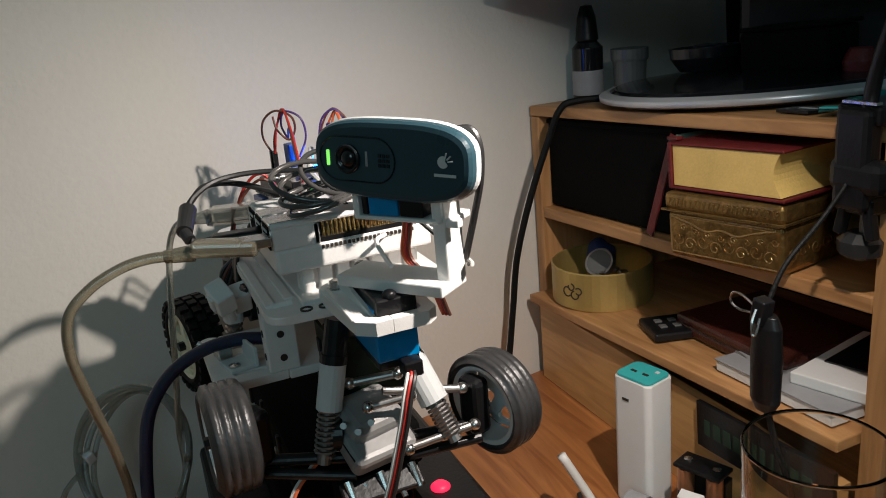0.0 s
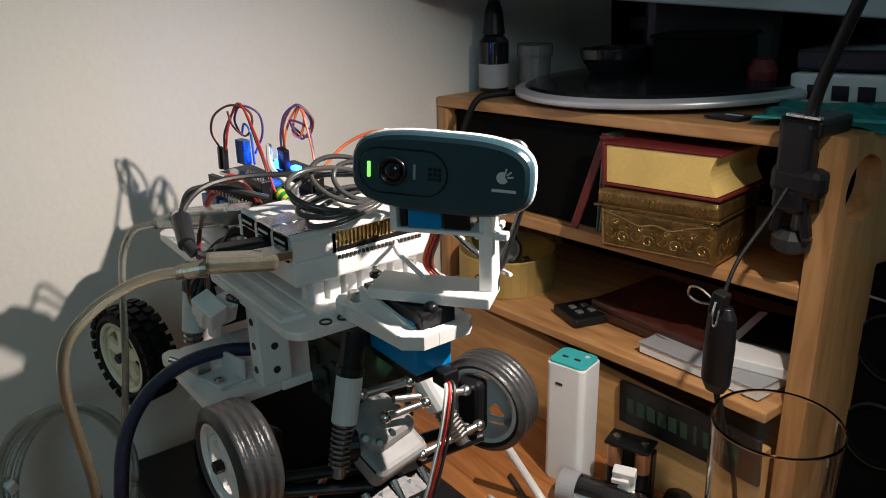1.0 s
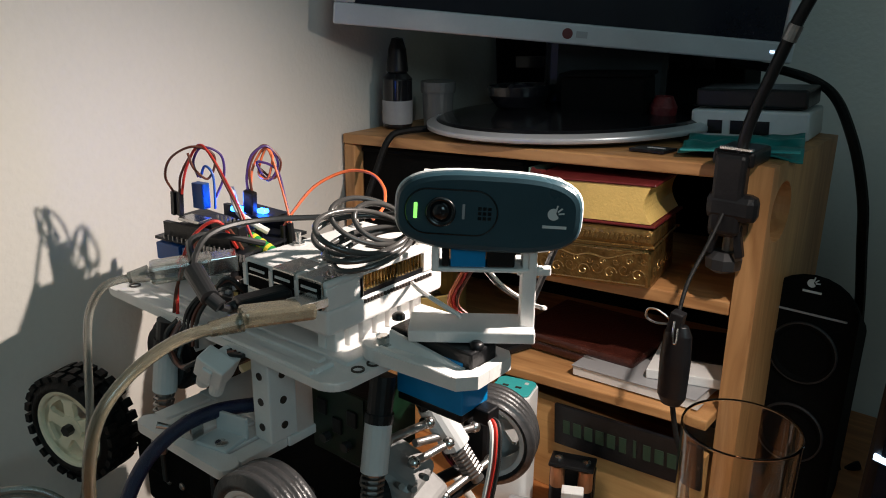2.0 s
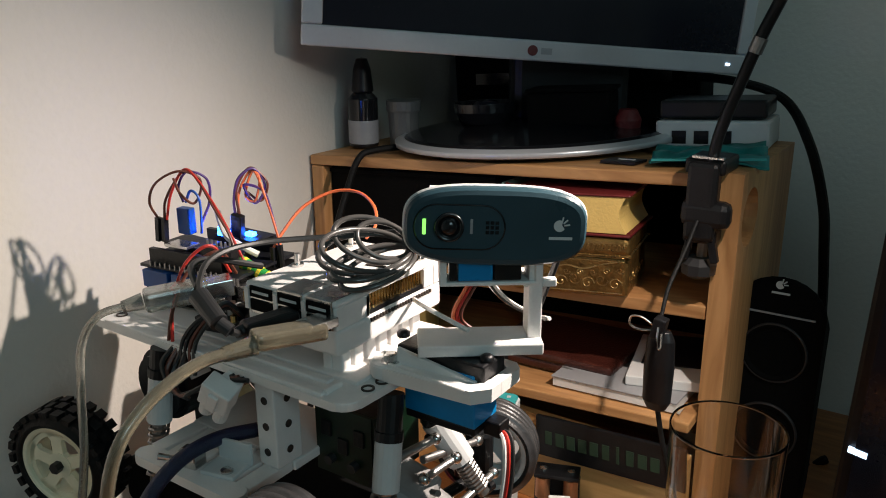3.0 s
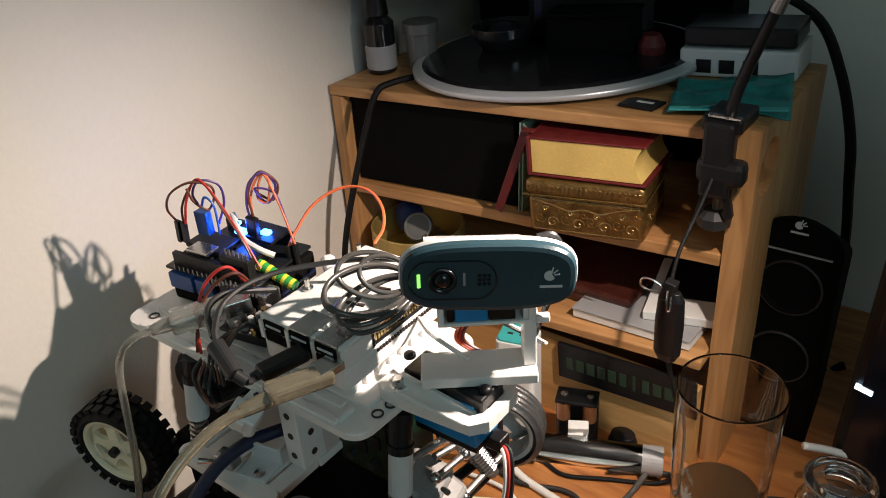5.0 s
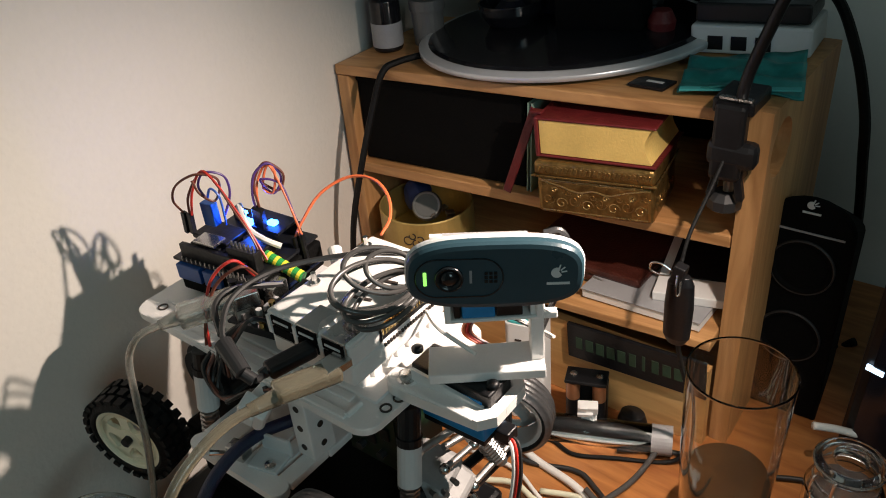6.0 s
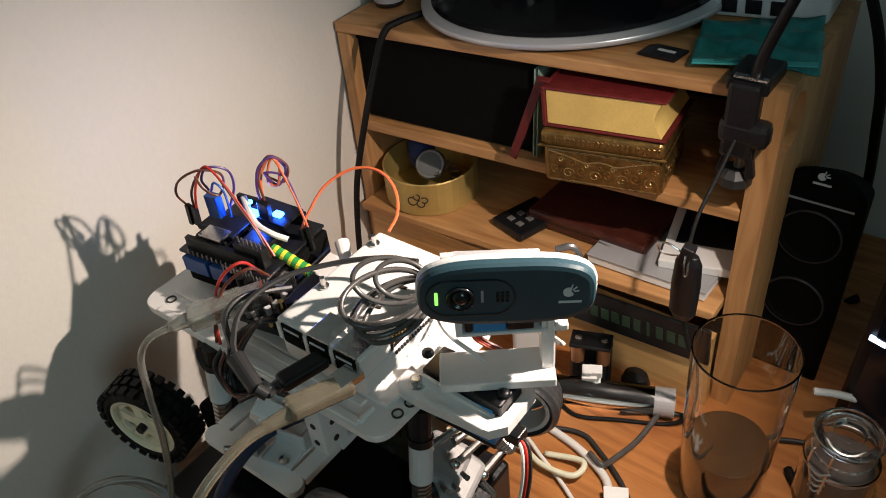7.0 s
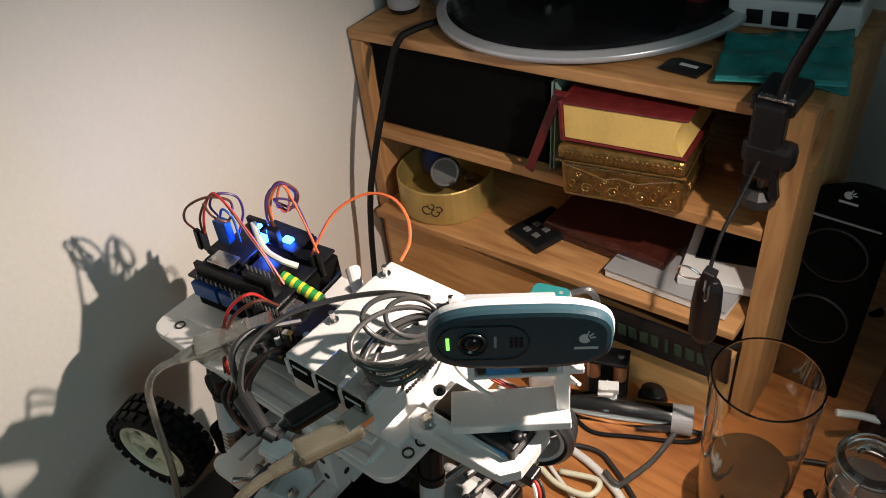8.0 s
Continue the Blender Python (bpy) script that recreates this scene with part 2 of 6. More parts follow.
def slab(bm, outline, z0, z1, m=Matrix(), bevel=0.0):
    """A flat outline of (x, y) made thick from z0 to z1."""
    low = [bm.verts.new(m @ Vector((x, y, z0))) for x, y in outline]
    high = [bm.verts.new(m @ Vector((x, y, z1))) for x, y in outline]
    top, bottom = bm.faces.new(high), bm.faces.new(low[::-1])
    n = len(outline)
    for k in range(n):
        bm.faces.new((low[k], low[(k + 1) % n], high[(k + 1) % n], high[k]))
    if bevel:
        bmesh.ops.bevel(bm, geom=list(top.edges) + list(bottom.edges), offset=bevel, segments=2, affect="EDGES", profile=0.5)
    return bm


def round_outline(w, h, r, n=6, cx=0.0, cy=0.0):
    pts = []
    for sx, sy, a0 in ((1, 1, 0), (-1, 1, 90), (-1, -1, 180), (1, -1, 270)):
        for k in range(n + 1):
            a = radians(a0 + 90 * k / n)
            pts.append((cx + sx * (w / 2 - r) + r * math.cos(a), cy + sy * (h / 2 - r) + r * math.sin(a)))
    return pts


def ring_line(c, r, axis_m, n=24, squash=1.0, start=0.0, turn=360.0):
    return [Vector(c) + axis_m @ Vector((r * math.cos(radians(start + turn * k / n)), squash * r * math.sin(radians(start + turn * k / n)), 0)) for k in range(n + 1)]


def letters(name, text, size, m, material, parent, label="", depth=0.0004):
    """Raised letters of the built-in font, as a mesh."""
    curve = bpy.data.curves.new(name, "FONT")
    curve.body, curve.size, curve.extrude, curve.align_x, curve.align_y = text, size, depth, "CENTER", "CENTER"
    probe = bpy.data.objects.new(name, curve)
    data = bpy.data.meshes.new_from_object(probe)
    bpy.data.objects.remove(probe)
    data.transform(m)
    bm = bmesh.new()
    bm.from_mesh(data)
    return part(name, bm, material, parent, label)


TZ = -0.025  # height of the table top

# ---- structure ----
WY = 0.74


def wall_x(y):
    """The west wall stands a little askew to the desk."""
    return -0.660 - 0.165 * (y - 0.15)


def flat(outline, z0, z1, bevel=0.0):
    bm = bmesh.new()
    bm = slab(bm, outline, z0, z1, Matrix(), bevel)
    bmesh.ops.recalc_face_normals(bm, faces=bm.faces)
    return bm


plain("wall_west", flat([(wall_x(0.85), 0.85), (wall_x(0.85) - 0.1, 0.85), (wall_x(-2.6) - 0.1, -2.6), (wall_x(-2.6), -2.6)], -0.8, 2.3), WALL, "off-white painted plaster wall beside the desk", "wall", "structure")
plain("wall_north", boxes(((0.474, WY + 0.05, 0.75), (2.43, 0.1, 3.1))), WALL, "off-white painted plaster wall behind the shelf", "wall", "structure")
# Unseen wall, with an opening cut for the added fill light.
plain("wall_east", boxes(((1.74, -2.065, 0.75), (0.1, 0.91, 3.1)), ((1.74, 0.0245, 0.75), (0.1, 1.429, 3.1)), ((1.74, -1.15, -0.01), (0.1, 0.92, 1.58)), ((1.74, -1.15, 2.12), (0.1, 0.92, 0.36))), ROOM, "plain painted room wall", "wall", "structure")
plain("wall_south", boxes(((0.735, -2.57, 0.75), (1.905, 0.1, 3.1))), ROOM, "plain painted room wall", "wall", "structure")
plain("ceiling", boxes(((0.49, -0.9, 2.36), (2.6, 3.5, 0.1))), ROOM, "plain white ceiling", "ceiling", "structure")
plain("floor", boxes(((0.49, -0.9, -0.82), (2.6, 3.5, 0.08))), TABLE, "brown wooden floor", "floor", "structure")

table = thing("desk", (0.05, 0.25, -0.78), "orange-brown wooden desk with a worn varnished top", "desk")
part("desktop", flat([(0.875, 0.73), (wall_x(0.73) + 0.002, 0.73), (wall_x(-0.33) + 0.002, -0.33), (0.875, -0.33)], TZ - 0.03, TZ, 0.002), TABLE, table)
for x, y in ((-0.54, -0.28), (-0.66, 0.68), (0.83, -0.28), (0.83, 0.68)):
    part("leg", boxes(((x, y, (TZ - 0.03 - 0.78) / 2), (0.06, 0.06, 0.75), (0, 0, 0), 0.004)), TABLE, table)

# Made-up window frame, out of view, set round the added fill light.
window = thing("unseen_window_1", (1.74, -1.15, 0.78), "unseen window frame added around the cool fill light", "window", "", "structure")
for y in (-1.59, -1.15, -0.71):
    part("unseen_window_frame", boxes(((1.74, y, 1.36), (0.05, 0.04, 1.12), (0, 0, 0), 0.003)), WHITE, window)
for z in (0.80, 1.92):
    part("unseen_window_frame", boxes(((1.74, -1.15, z), (0.05, 0.92, 0.035), (0, 0, 0), 0.003)), WHITE, window)

# ---- shelf unit: its boards sag to one side ----
SLOPE = 0.058


def skew(bm):
    for v in bm.verts:
        v.co.z += SLOPE * (v.co.x + 0.35)
        v.co.y += 0.012 * (v.co.x + 0.35)
    return bm


def on_board(x, z):
    return z + SLOPE * (x + 0.35)


SF, SB = 0.448, 0.60
LIFT = math.degrees(math.atan(SLOPE))
shelf = thing("shelf_unit", (-0.52, 0.52, TZ), "small pale wooden shelf unit standing on the desk", "shelf")
TOP, MID, LOW = 0.256, 0.164, 0.083
part("top_board", skew(boxes(((-0.5275, (SF + SB) / 2, TOP - 0.0045), (0.357, SB - SF, 0.009), (0, 0, 0), 0.0012))), SHELF, shelf)
part("middle_board", skew(boxes(((-0.5215, (SF + SB) / 2, MID - 0.005), (0.343, SB - SF - 0.002, 0.010), (0, 0, 0), 0.0012))), SHELF, shelf)
part("lower_board", skew(boxes(((-0.5215, (0.43 + SB) / 2, LOW - 0.004), (0.343, SB - 0.43, 0.008), (0, 0, 0), 0.0012))), SHELF, shelf)
left_top = on_board(-0.70, TOP) - 0.0095
part("side_board", boxes(((-0.6985, (SF + SB) / 2 - 0.0042, (TZ + left_top) / 2), (0.013, SB - SF, left_top - TZ), (0, 0, 0), 0.0012)), SHELFEND, shelf)


def holed_side():
    """An upright board with a round hand hole."""
    bm = bmesh.new()
    cy, cz, r = 0.475, 0.224, 0.0205
    zt = 0.2575
    m = Matrix(((0, 0, 1, -0.349), (1, 0, 0, 0), (0, 1, 0, 0), (0, 0, 0, 1)))
    arc = [(cy - r * math.sin(math.pi * k / 12), cz + r * math.cos(math.pi * k / 12)) for k in range(13)]
    slab(bm, [(SF, zt), (SF, TZ), (cy, TZ), *arc[::-1], (cy, zt)], 0.0, 0.0155, m)
    arc = [(cy + r * math.sin(math.pi * k / 12), cz + r * math.cos(math.pi * k / 12)) for k in range(13)]
    slab(bm, [(cy, TZ), (SB, TZ), (SB, zt), (cy, zt), *arc], 0.0, 0.0155, m)
    bmesh.ops.recalc_face_normals(bm, faces=bm.faces)
    return bm


part("side_board", holed_side(), SHELFEND, shelf, "wooden side board with a round hand hole")
part("front_panel", boxes(((-0.5215, 0.440, (TZ + 0.052) / 2), (0.342, 0.008, 0.052 - TZ - 0.001))), PANEL, shelf, "orange varnished wooden front panel")
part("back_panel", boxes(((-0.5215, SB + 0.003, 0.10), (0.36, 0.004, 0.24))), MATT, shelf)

# ---- top compartment ----
dark_box = thing("storage_box", (-0.60, 0.50, on_board(-0.6, MID)), "matt black storage box filling one compartment of the shelf", "box")
part("body", skew(boxes(((-0.605, 0.525, (MID + TOP - 0.0095) / 2), (0.172, 0.135, TOP - MID - 0.012), (0, 0, 0), 0.002))), MATT, dark_box)
part("front_edge", skew(boxes(((-0.605, 0.4565, TOP - 0.014), (0.170, 0.003, 0.004), (0, 0, 0), 0.001))), MATT, dark_box)

tin = thing("keepsake_tin", (-0.45, 0.47, on_board(-0.45, MID)), "embossed brass-coloured tin box with a hinged lid", "tin")
TM = pose(-0.4505, 0.463, on_board(-0.45, MID) + 0.0008, 0, -LIFT, 9)


def at_pose(bm, m):
    bmesh.ops.transform(bm, matrix=m, verts=bm.verts)
    return bm


part("body", at_pose(boxes(((0, 0, 0.0155), (0.088, 0.062, 0.031), (0, 0, 0), 0.004, 3)), TM), TIN, tin)
part("lid", at_pose(boxes(((0, 0, 0.0375), (0.0905, 0.0645, 0.0125), (0, 0, 0), 0.0035, 3)), TM), TIN, tin)
rim = bmesh.new()
cord(rim, [Vector((x, y, 0.0318)) for x, y in round_outline(0.0912, 0.0652, 0.005, 3)] + [Vector((0.0456, 0.0276, 0.0318))], 0.0009, 6, 2)
part("lid_rim", at_pose(rim, TM), TINRELIEF, tin)
swirl = bmesh.new()


def scroll(cx, cz, r, hand, at):
    """A small spiral of wire, laid in a plane by at(u, v)."""
    pts = []
    for k in range(15):
        a = 0.55 * k * hand
        q = r * (1 - k / 17)
        pts.append(at(cx + q * math.cos(a), cz + q * math.sin(a)))
    cord(swirl, pts, 0.00055, 5, 3)


def front(u, v):
    return Vector((u, -0.0309, v))


def end(u, v):
    return Vector((0.0439, u, v))


for k in range(8):
    scroll(-0.035 + 0.010 * k, 0.0115 + 0.0015 * (-1) ** k, 0.0050, 1 if k % 2 else -1, front)
    scroll(-0.030 + 0.0098 * k, 0.0215 - 0.004 * math.sin(math.pi * (k + 0.5) / 8), 0.0026, -1 if k % 2 else 1, front)
for k in range(5):
    scroll(-0.022 + 0.011 * k, 0.0125, 0.0050, 1 if k % 2 else -1, end)
cord(swirl, [front(u, v) for u, v in ((-0.040, 0.0275), (-0.026, 0.0245), (-0.012, 0.0205), (0.0, 0.0225), (0.012, 0.0205), (0.026, 0.0245), (0.040, 0.0275))], 0.0008, 5, 6)
for v in (0.0035, 0.0285):
    cord(swirl, [front(-0.040, v), front(0.0, v), front(0.040, v)], 0.0006, 5, 3)
for k in range(24):
    box(swirl, (-0.0415 + 0.0036 * k, -0.0322, 0.0375), (0.0021, 0.0007, 0.0050), (0, 20, 0), 0.0002, 1)
part("relief", at_pose(swirl, TM), TINRELIEF, tin, "bright embossed scroll relief")

bible = thing("gilt_book", (-0.45, 0.47, on_board(-0.45, MID) + 0.0445), "thick red leather book with gilt page edges lying on the tin", "book")
BM = pose(-0.4505, 0.466, on_board(-0.45, MID) + 0.0452, 0, -LIFT, 6)
pages = bmesh.new()
fore = [(0.041 - 0.005 * math.sin(math.pi * k / 8), 0.003 + 0.026 * k / 8) for k in range(9)]
slab(pages, [(-0.0425, 0.003), *fore, (-0.0425, 0.029)], -0.031, 0.031, Matrix(((1, 0, 0, 0), (0, 0, -1, 0), (0, 1, 0, 0), (0, 0, 0, 1))))
bmesh.ops.recalc_face_normals(pages, faces=pages.faces)
part("page_block", at_pose(pages, BM), GOLDLEAF, bible, "gilt page edges")
part("cover", at_pose(boxes(((0, 0, 0.0014), (0.089, 0.0645, 0.002), (0, 0, 0), 0.0008)), BM), BOOKRED, bible)
part("cover", at_pose(boxes(((0, 0, 0.0302), (0.089, 0.0645, 0.002), (0, 0, 0), 0.001)), BM), BOOKRED, bible)
part("spine", at_pose(boxes(((-0.0445, 0, 0.016), (0.003, 0.066, 0.031), (0, 0, 0), 0.001)), BM), BOOKRED, bible)
part("bookmark", boxes(((-0.5120, 0.4375, 0.197), (0.0072, 0.0016, 0.080), (0, 20, 0), 0.0005), ((-0.4960, 0.4365, 0.2335), (0.010, 0.006, 0.0022), (0, -LIFT, 0), 0.0005)), BOOKRED, bible, "hanging red leather bookmark")

for nm, x, lean, col, lab, h in (("thin_book", -0.5140, 2, GREENGREY, "thin pale green-grey book standing by the tin", 0.076),):
    bk = thing(nm, (x, 0.5, on_board(x, MID)), lab, "book")
    M = pose(x, 0.4965, on_board(x, MID) + 0.0008, 0, lean, 0)
    part("cover", at_pose(boxes(((-0.0016, 0, h / 2), (0.001, 0.09, h))), M), col, bk)
    part("cover", at_pose(boxes(((0.0016, 0, h / 2), (0.001, 0.09, h))), M), col, bk)
    part("page_block", at_pose(boxes(((0, 0.002, h / 2), (0.0022, 0.086, h - 0.003))), M), PAPER, bk)

# ---- lower compartment ----
bx, by = -0.642, 0.473
bz = on_board(bx, LOW) + 0.002
bowl = thing("round_box", (bx, by, bz), "open round gold-coloured box holding trinkets", "box")
part("wall", lathe(bmesh.new(), [(0, 0), (0.044, 0), (0.0445, 0.001), (0.0445, 0.033), (0.0435, 0.034), (0.0425, 0.033), (0.0425, 0.002), (0, 0.002)], Matrix.Translation((bx, by, bz)), 40), BRASSBOWL, bowl, smooth=False)
mark = bmesh.new()
for k, (u, v, r) in enumerate(((-0.5, 0.016, 0.0042), (-0.32, 0.014, 0.0036), (-0.4, 0.021, 0.003), (-0.24, 0.018, 0.003))):
    pts = []
    for j in range(9):
        a = radians(40 + 280 * j / 8 + 60 * k)
        w = u * 1.0 + (r * math.cos(a)) / 0.0445 + 0.4
        pts.append(Vector((bx + 0.0447 * math.cos(-math.pi / 2 + w + 0.35), by + 0.0447 * math.sin(-math.pi / 2 + w + 0.35), bz + v + r * math.sin(a))))
    cord(mark, pts, 0.0006, 5, 3)
part("monogram", mark, CHAR, bowl, "dark scrolled printed mark")
trinket = thing("wristwatch", (bx, by, bz + 0.03), "silver metal watch lying in the round box", "watch")
wm = pose(bx + 0.004, by - 0.004, bz + 0.031, 50, 10, 20)
part("case", lathe(bmesh.new(), [(0, -0.004), (0.0115, -0.004), (0.0145, 0), (0.013, 0.004), (0, 0.004)], wm, 24), DULL, trinket)
part("dial", lathe(bmesh.new(), [(0, 0.0046), (0.011, 0.0046), (0.011, 0.0042)], wm, 24), TUBGREY, trinket)
links_ = bmesh.new()
for k in range(9):
    a = radians(20 + 35 * k)
    box(links_, (bx + 0.004 + 0.017 * math.cos(a), by + 0.006 + 0.014 * math.sin(a), bz + 0.014 + 0.0015 * k), (0.009, 0.006, 0.004), (20, 10, math.degrees(a)), 0.001)
part("bracelet", links_, DULL, trinket)
cloth = thing("folded_cloth", (bx - 0.028, by + 0.01, bz + 0.002), "crumpled dark blue cloth in the round box", "cloth")
cb = bmesh.new()
bmesh.ops.create_icosphere(cb, subdivisions=3, radius=0.017, matrix=Matrix.Translation((bx - 0.02, by + 0.012, bz + 0.029)) @ Matrix.Diagonal((0.8, 0.8, 0.9, 1)))
for v in cb.verts:
    v.co += 0.004 * noise.noise_vector(v.co * 90)
part("folds", cb, STARCH, cloth, smooth=True)

wallet = thing("leather_wallet", (-0.47, 0.50, on_board(-0.47, LOW)), "dark brown leather wallet lying flat on the shelf", "wallet")
WM = pose(-0.475, 0.505, on_board(-0.475, LOW) + 0.0006, 0, -LIFT, -4)
part("back_flap", at_pose(boxes(((0, 0, 0.005), (0.115, 0.085, 0.009), (0, 0, 0), 0.003)), WM), LEATHER, wallet)
part("front_flap", at_pose(boxes(((0.004, -0.003, 0.0135), (0.112, 0.082, 0.008), (1, 1, 1), 0.003)), WM), LEATHER, wallet)
part("zip_pull", at_pose(rods(((0.02, -0.046, 0.010), (0.048, -0.047, 0.006), 0.0009)), WM), DULL, wallet)
gadget = thing("remote_control", (-0.56, 0.47, on_board(-0.56, LOW)), "small dark remote with four pale keys", "remote")
GM = pose(-0.532, 0.468, on_board(-0.532, LOW) + 0.0006, 0, -LIFT, -18)
part("body", at_pose(boxes(((0, 0, 0.004), (0.04, 0.05, 0.007), (0, 0, 0), 0.002)), GM), BLACK, gadget)
for kx in (-0.006, 0.006):
    for ky in (-0.006, 0.005):
        part("key", at_pose(boxes(((kx, ky - 0.008, 0.008), (0.006, 0.0055, 0.0015), (0, 0, 0), 0.0005)), GM), TUBGREY, gadget)
notebook = thing("notebook", (-0.40, 0.49, on_board(-0.40, LOW)), "grey notebook with white page edges on the shelf", "book")
NM = pose(-0.408, 0.492, on_board(-0.408, LOW) + 0.0006, 0, -LIFT, -2)
part("page_block", at_pose(boxes(((0, 0, 0.0045), (0.098, 0.105, 0.007))), NM), PAPER, notebook)
part("cover", at_pose(boxes(((0, 0, 0.0087), (0.1, 0.107, 0.0014), (0, 0, 0), 0.0005)), NM), GREY, notebook)
paper = thing("paper_stack", (-0.38, 0.49, on_board(-0.38, LOW) + 0.0105), "stack of white papers, partly folded", "paper")
PM = pose(-0.384, 0.497, on_board(-0.384, LOW) + 0.0105, 0, -LIFT, 12)
part("paper_block", at_pose(boxes(((0, 0, 0.004), (0.058, 0.085, 0.0075), (0, 0, 0), 0.0008)), PM), PAPER, paper)
part("dark_cover", at_pose(boxes(((0.004, 0.012, 0.0085), (0.05, 0.06, 0.001))), PM), PCBDARK, paper)

sign = thing("black_carton", (-0.415, 0.434, TZ + 0.045), "long black carton with dull green print", "box")
SG = pose(-0.409, 0.4335, TZ + 0.063, 0, -LIFT, 0) @ Matrix.Diagonal((1.12, 1, 1, 1))
part("carton_body", at_pose(boxes(((0, 0, 0.002), (0.104, 0.004, 0.034), (0, 0, 0), 0.0008)), SG), BLACK, sign)
for k, (w, h) in enumerate(((5, 11), (6, 11), (6, 11), (6, 11), (6, 11), (5, 12), (2, 14), (5, 12), (6, 11), (6, 11))):
    part("print_bar", at_pose(boxes(((-0.042 + 0.0085 * k, -0.0022, 0.002), (0.001 * w, 0.0006, 0.001 * h))), SG), GREENINK, sign)

# ---- on top of the shelf ----
mon = thing("monitor", (-0.54, 0.55, on_board(-0.53, TOP)), "silver-framed flat monitor with a dark screen on a round foot", "monitor")
ML, MR = Vector((-0.668, 0.400, 0.333)), Vector((-0.388, 0.640, 0.304))
mw = (MR - ML).length
ux = (MR - ML).normalized()
un = ux.cross(Vector((0, 0, 1))).normalized()
uz = ux.cross(-un)
MM = Matrix(((ux.x, -un.x, uz.x, ML.x), (ux.y, -un.y, uz.y, ML.y), (ux.z, -un.z, uz.z, ML.z), (0, 0, 0, 1)))
mh = 0.30
bz_ = 0.0165
part("case", at_pose(boxes(((mw / 2, 0.022, mh / 2), (mw - 0.004, 0.036, mh - 0.004), (0, 0, 0), 0.006)), MM), GREY, mon)
part("bezel", at_pose(boxes(((mw / 2, 0.0, bz_ / 2), (mw, 0.010, bz_), (0, 0, 0), 0.0015)), MM), SILVER, mon)
part("bezel", at_pose(boxes(((mw / 2, 0.0, mh - bz_ / 2), (mw, 0.010, bz_), (0, 0, 0), 0.0015)), MM), SILVER, mon)
part("bezel", at_pose(boxes(((bz_ / 2, 0.0, mh / 2), (bz_, 0.010, mh - 2 * bz_ - 0.0004), (0, 0, 0), 0.0015)), MM), SILVER, mon)
part("bezel", at_pose(boxes(((mw - bz_ / 3, 0.0, mh / 2), (bz_ / 1.5, 0.010, mh - 2 * bz_ - 0.0004), (0, 0, 0), 0.0015)), MM), SILVER, mon)
part("screen", at_pose(boxes(((mw / 2, 0.001, mh / 2), (mw - 2 * bz_ + 0.012, 0.006, mh - 2 * bz_))), MM), SCREEN, mon)
part("round_badge", at_pose(lathe(bmesh.new(), [(0, 0.0), (0.0042, 0.0), (0.0042, 0.0006), (0, 0.0007)], MM @ pose(mw / 2, -0.005, bz_ / 2, 90, 0, 0), 20), Matrix()), BOOKRED, mon, "small round dark badge")
part("badge_bar", at_pose(boxes(((mw / 2 + 0.0115, -0.0052, bz_ / 2), (0.009, 0.0006, 0.005))), MM), GREY, mon)
part("power_light", at_pose(boxes(((mw - 0.018, -0.0052, bz_ / 2), (0.0035, 0.0008, 0.002))), MM), WHITELED, mon)
fx, fy = -0.535, 0.548
fz = on_board(fx, TOP) + 0.0045
fm = pose(fx, fy, fz, 0, -LIFT, 20) @ Matrix.Diagonal((1.0, 0.88, 1, 1))
part("foot", lathe(bmesh.new(), [(0, 0), (0.118, 0), (0.122, 0.003), (0.118, 0.007), (0.112, 0.010), (0.05, 0.016), (0, 0.018)], fm, 64), BLACKGLOSS, mon, "glossy black round foot", True)
part("foot_trim", lathe(bmesh.new(), [(0.119, 0.001), (0.1245, 0.002), (0.1245, 0.006), (0.1185, 0.0085), (0.116, 0.0082)], fm, 64), SILVER, mon, "silver edge of the foot", True)
part("neck", boxes(((fx + 0.010, fy + 0.040, fz + 0.055), (0.105, 0.030, 0.09), (0, 0, 38), 0.008)), BLACK, mon, "wide black neck")
boxb = thing("black_case", (-0.50, 0.545, fz + 0.012), "small black box lying on the monitor foot", "box")
part("body", boxes(((-0.500, 0.545, fz + 0.0295), (0.070, 0.035, 0.029), (0, -LIFT, 10), 0.003)), MATT, boxb)
part("lid", boxes(((-0.5005, 0.545, fz + 0.0455), (0.072, 0.037, 0.003), (0, -LIFT, 10), 0.001)), MATT, boxb)
dish = thing("glass_dish", (-0.575, 0.530, fz + 0.012), "dark glass dish with glints on the monitor foot", "dish")
part("bowl", lathe(bmesh.new(), [(0, 0.002), (0.018, 0.002), (0.026, 0.018), (0.028, 0.018), (0.027, 0.010), (0.020, 0.0), (0, 0.0)], pose(-0.575, 0.530, fz + 0.0135, 0, -LIFT, 0), 32), BLACKGLOSS, dish, "", True)
part("cut_stone", lathe(bmesh.new(), [(0, 0.004), (0.012, 0.006), (0.015, 0.013), (0.009, 0.019), (0, 0.020)], pose(-0.575, 0.530, fz + 0.0135, 0, 0, 0), 8), SCREEN, dish)
redc = thing("red_cap", (-0.452, 0.56, fz + 0.012), "small dark red cap on the monitor foot", "cap")
part("body", lathe(bmesh.new(), [(0, 0), (0.010, 0), (0.011, 0.010), (0.007, 0.018), (0, 0.018)], pose(-0.453, 0.550, fz + 0.013, 0, 0, 0), 20), BOOKRED, redc, "", True)
# Invented black block that stands in for the shade beneath the monitor.
backing = thing("shade_backing", (-0.55, 0.69, on_board(-0.55, TOP)), "wide black backing block added for the shade under the monitor", "device")
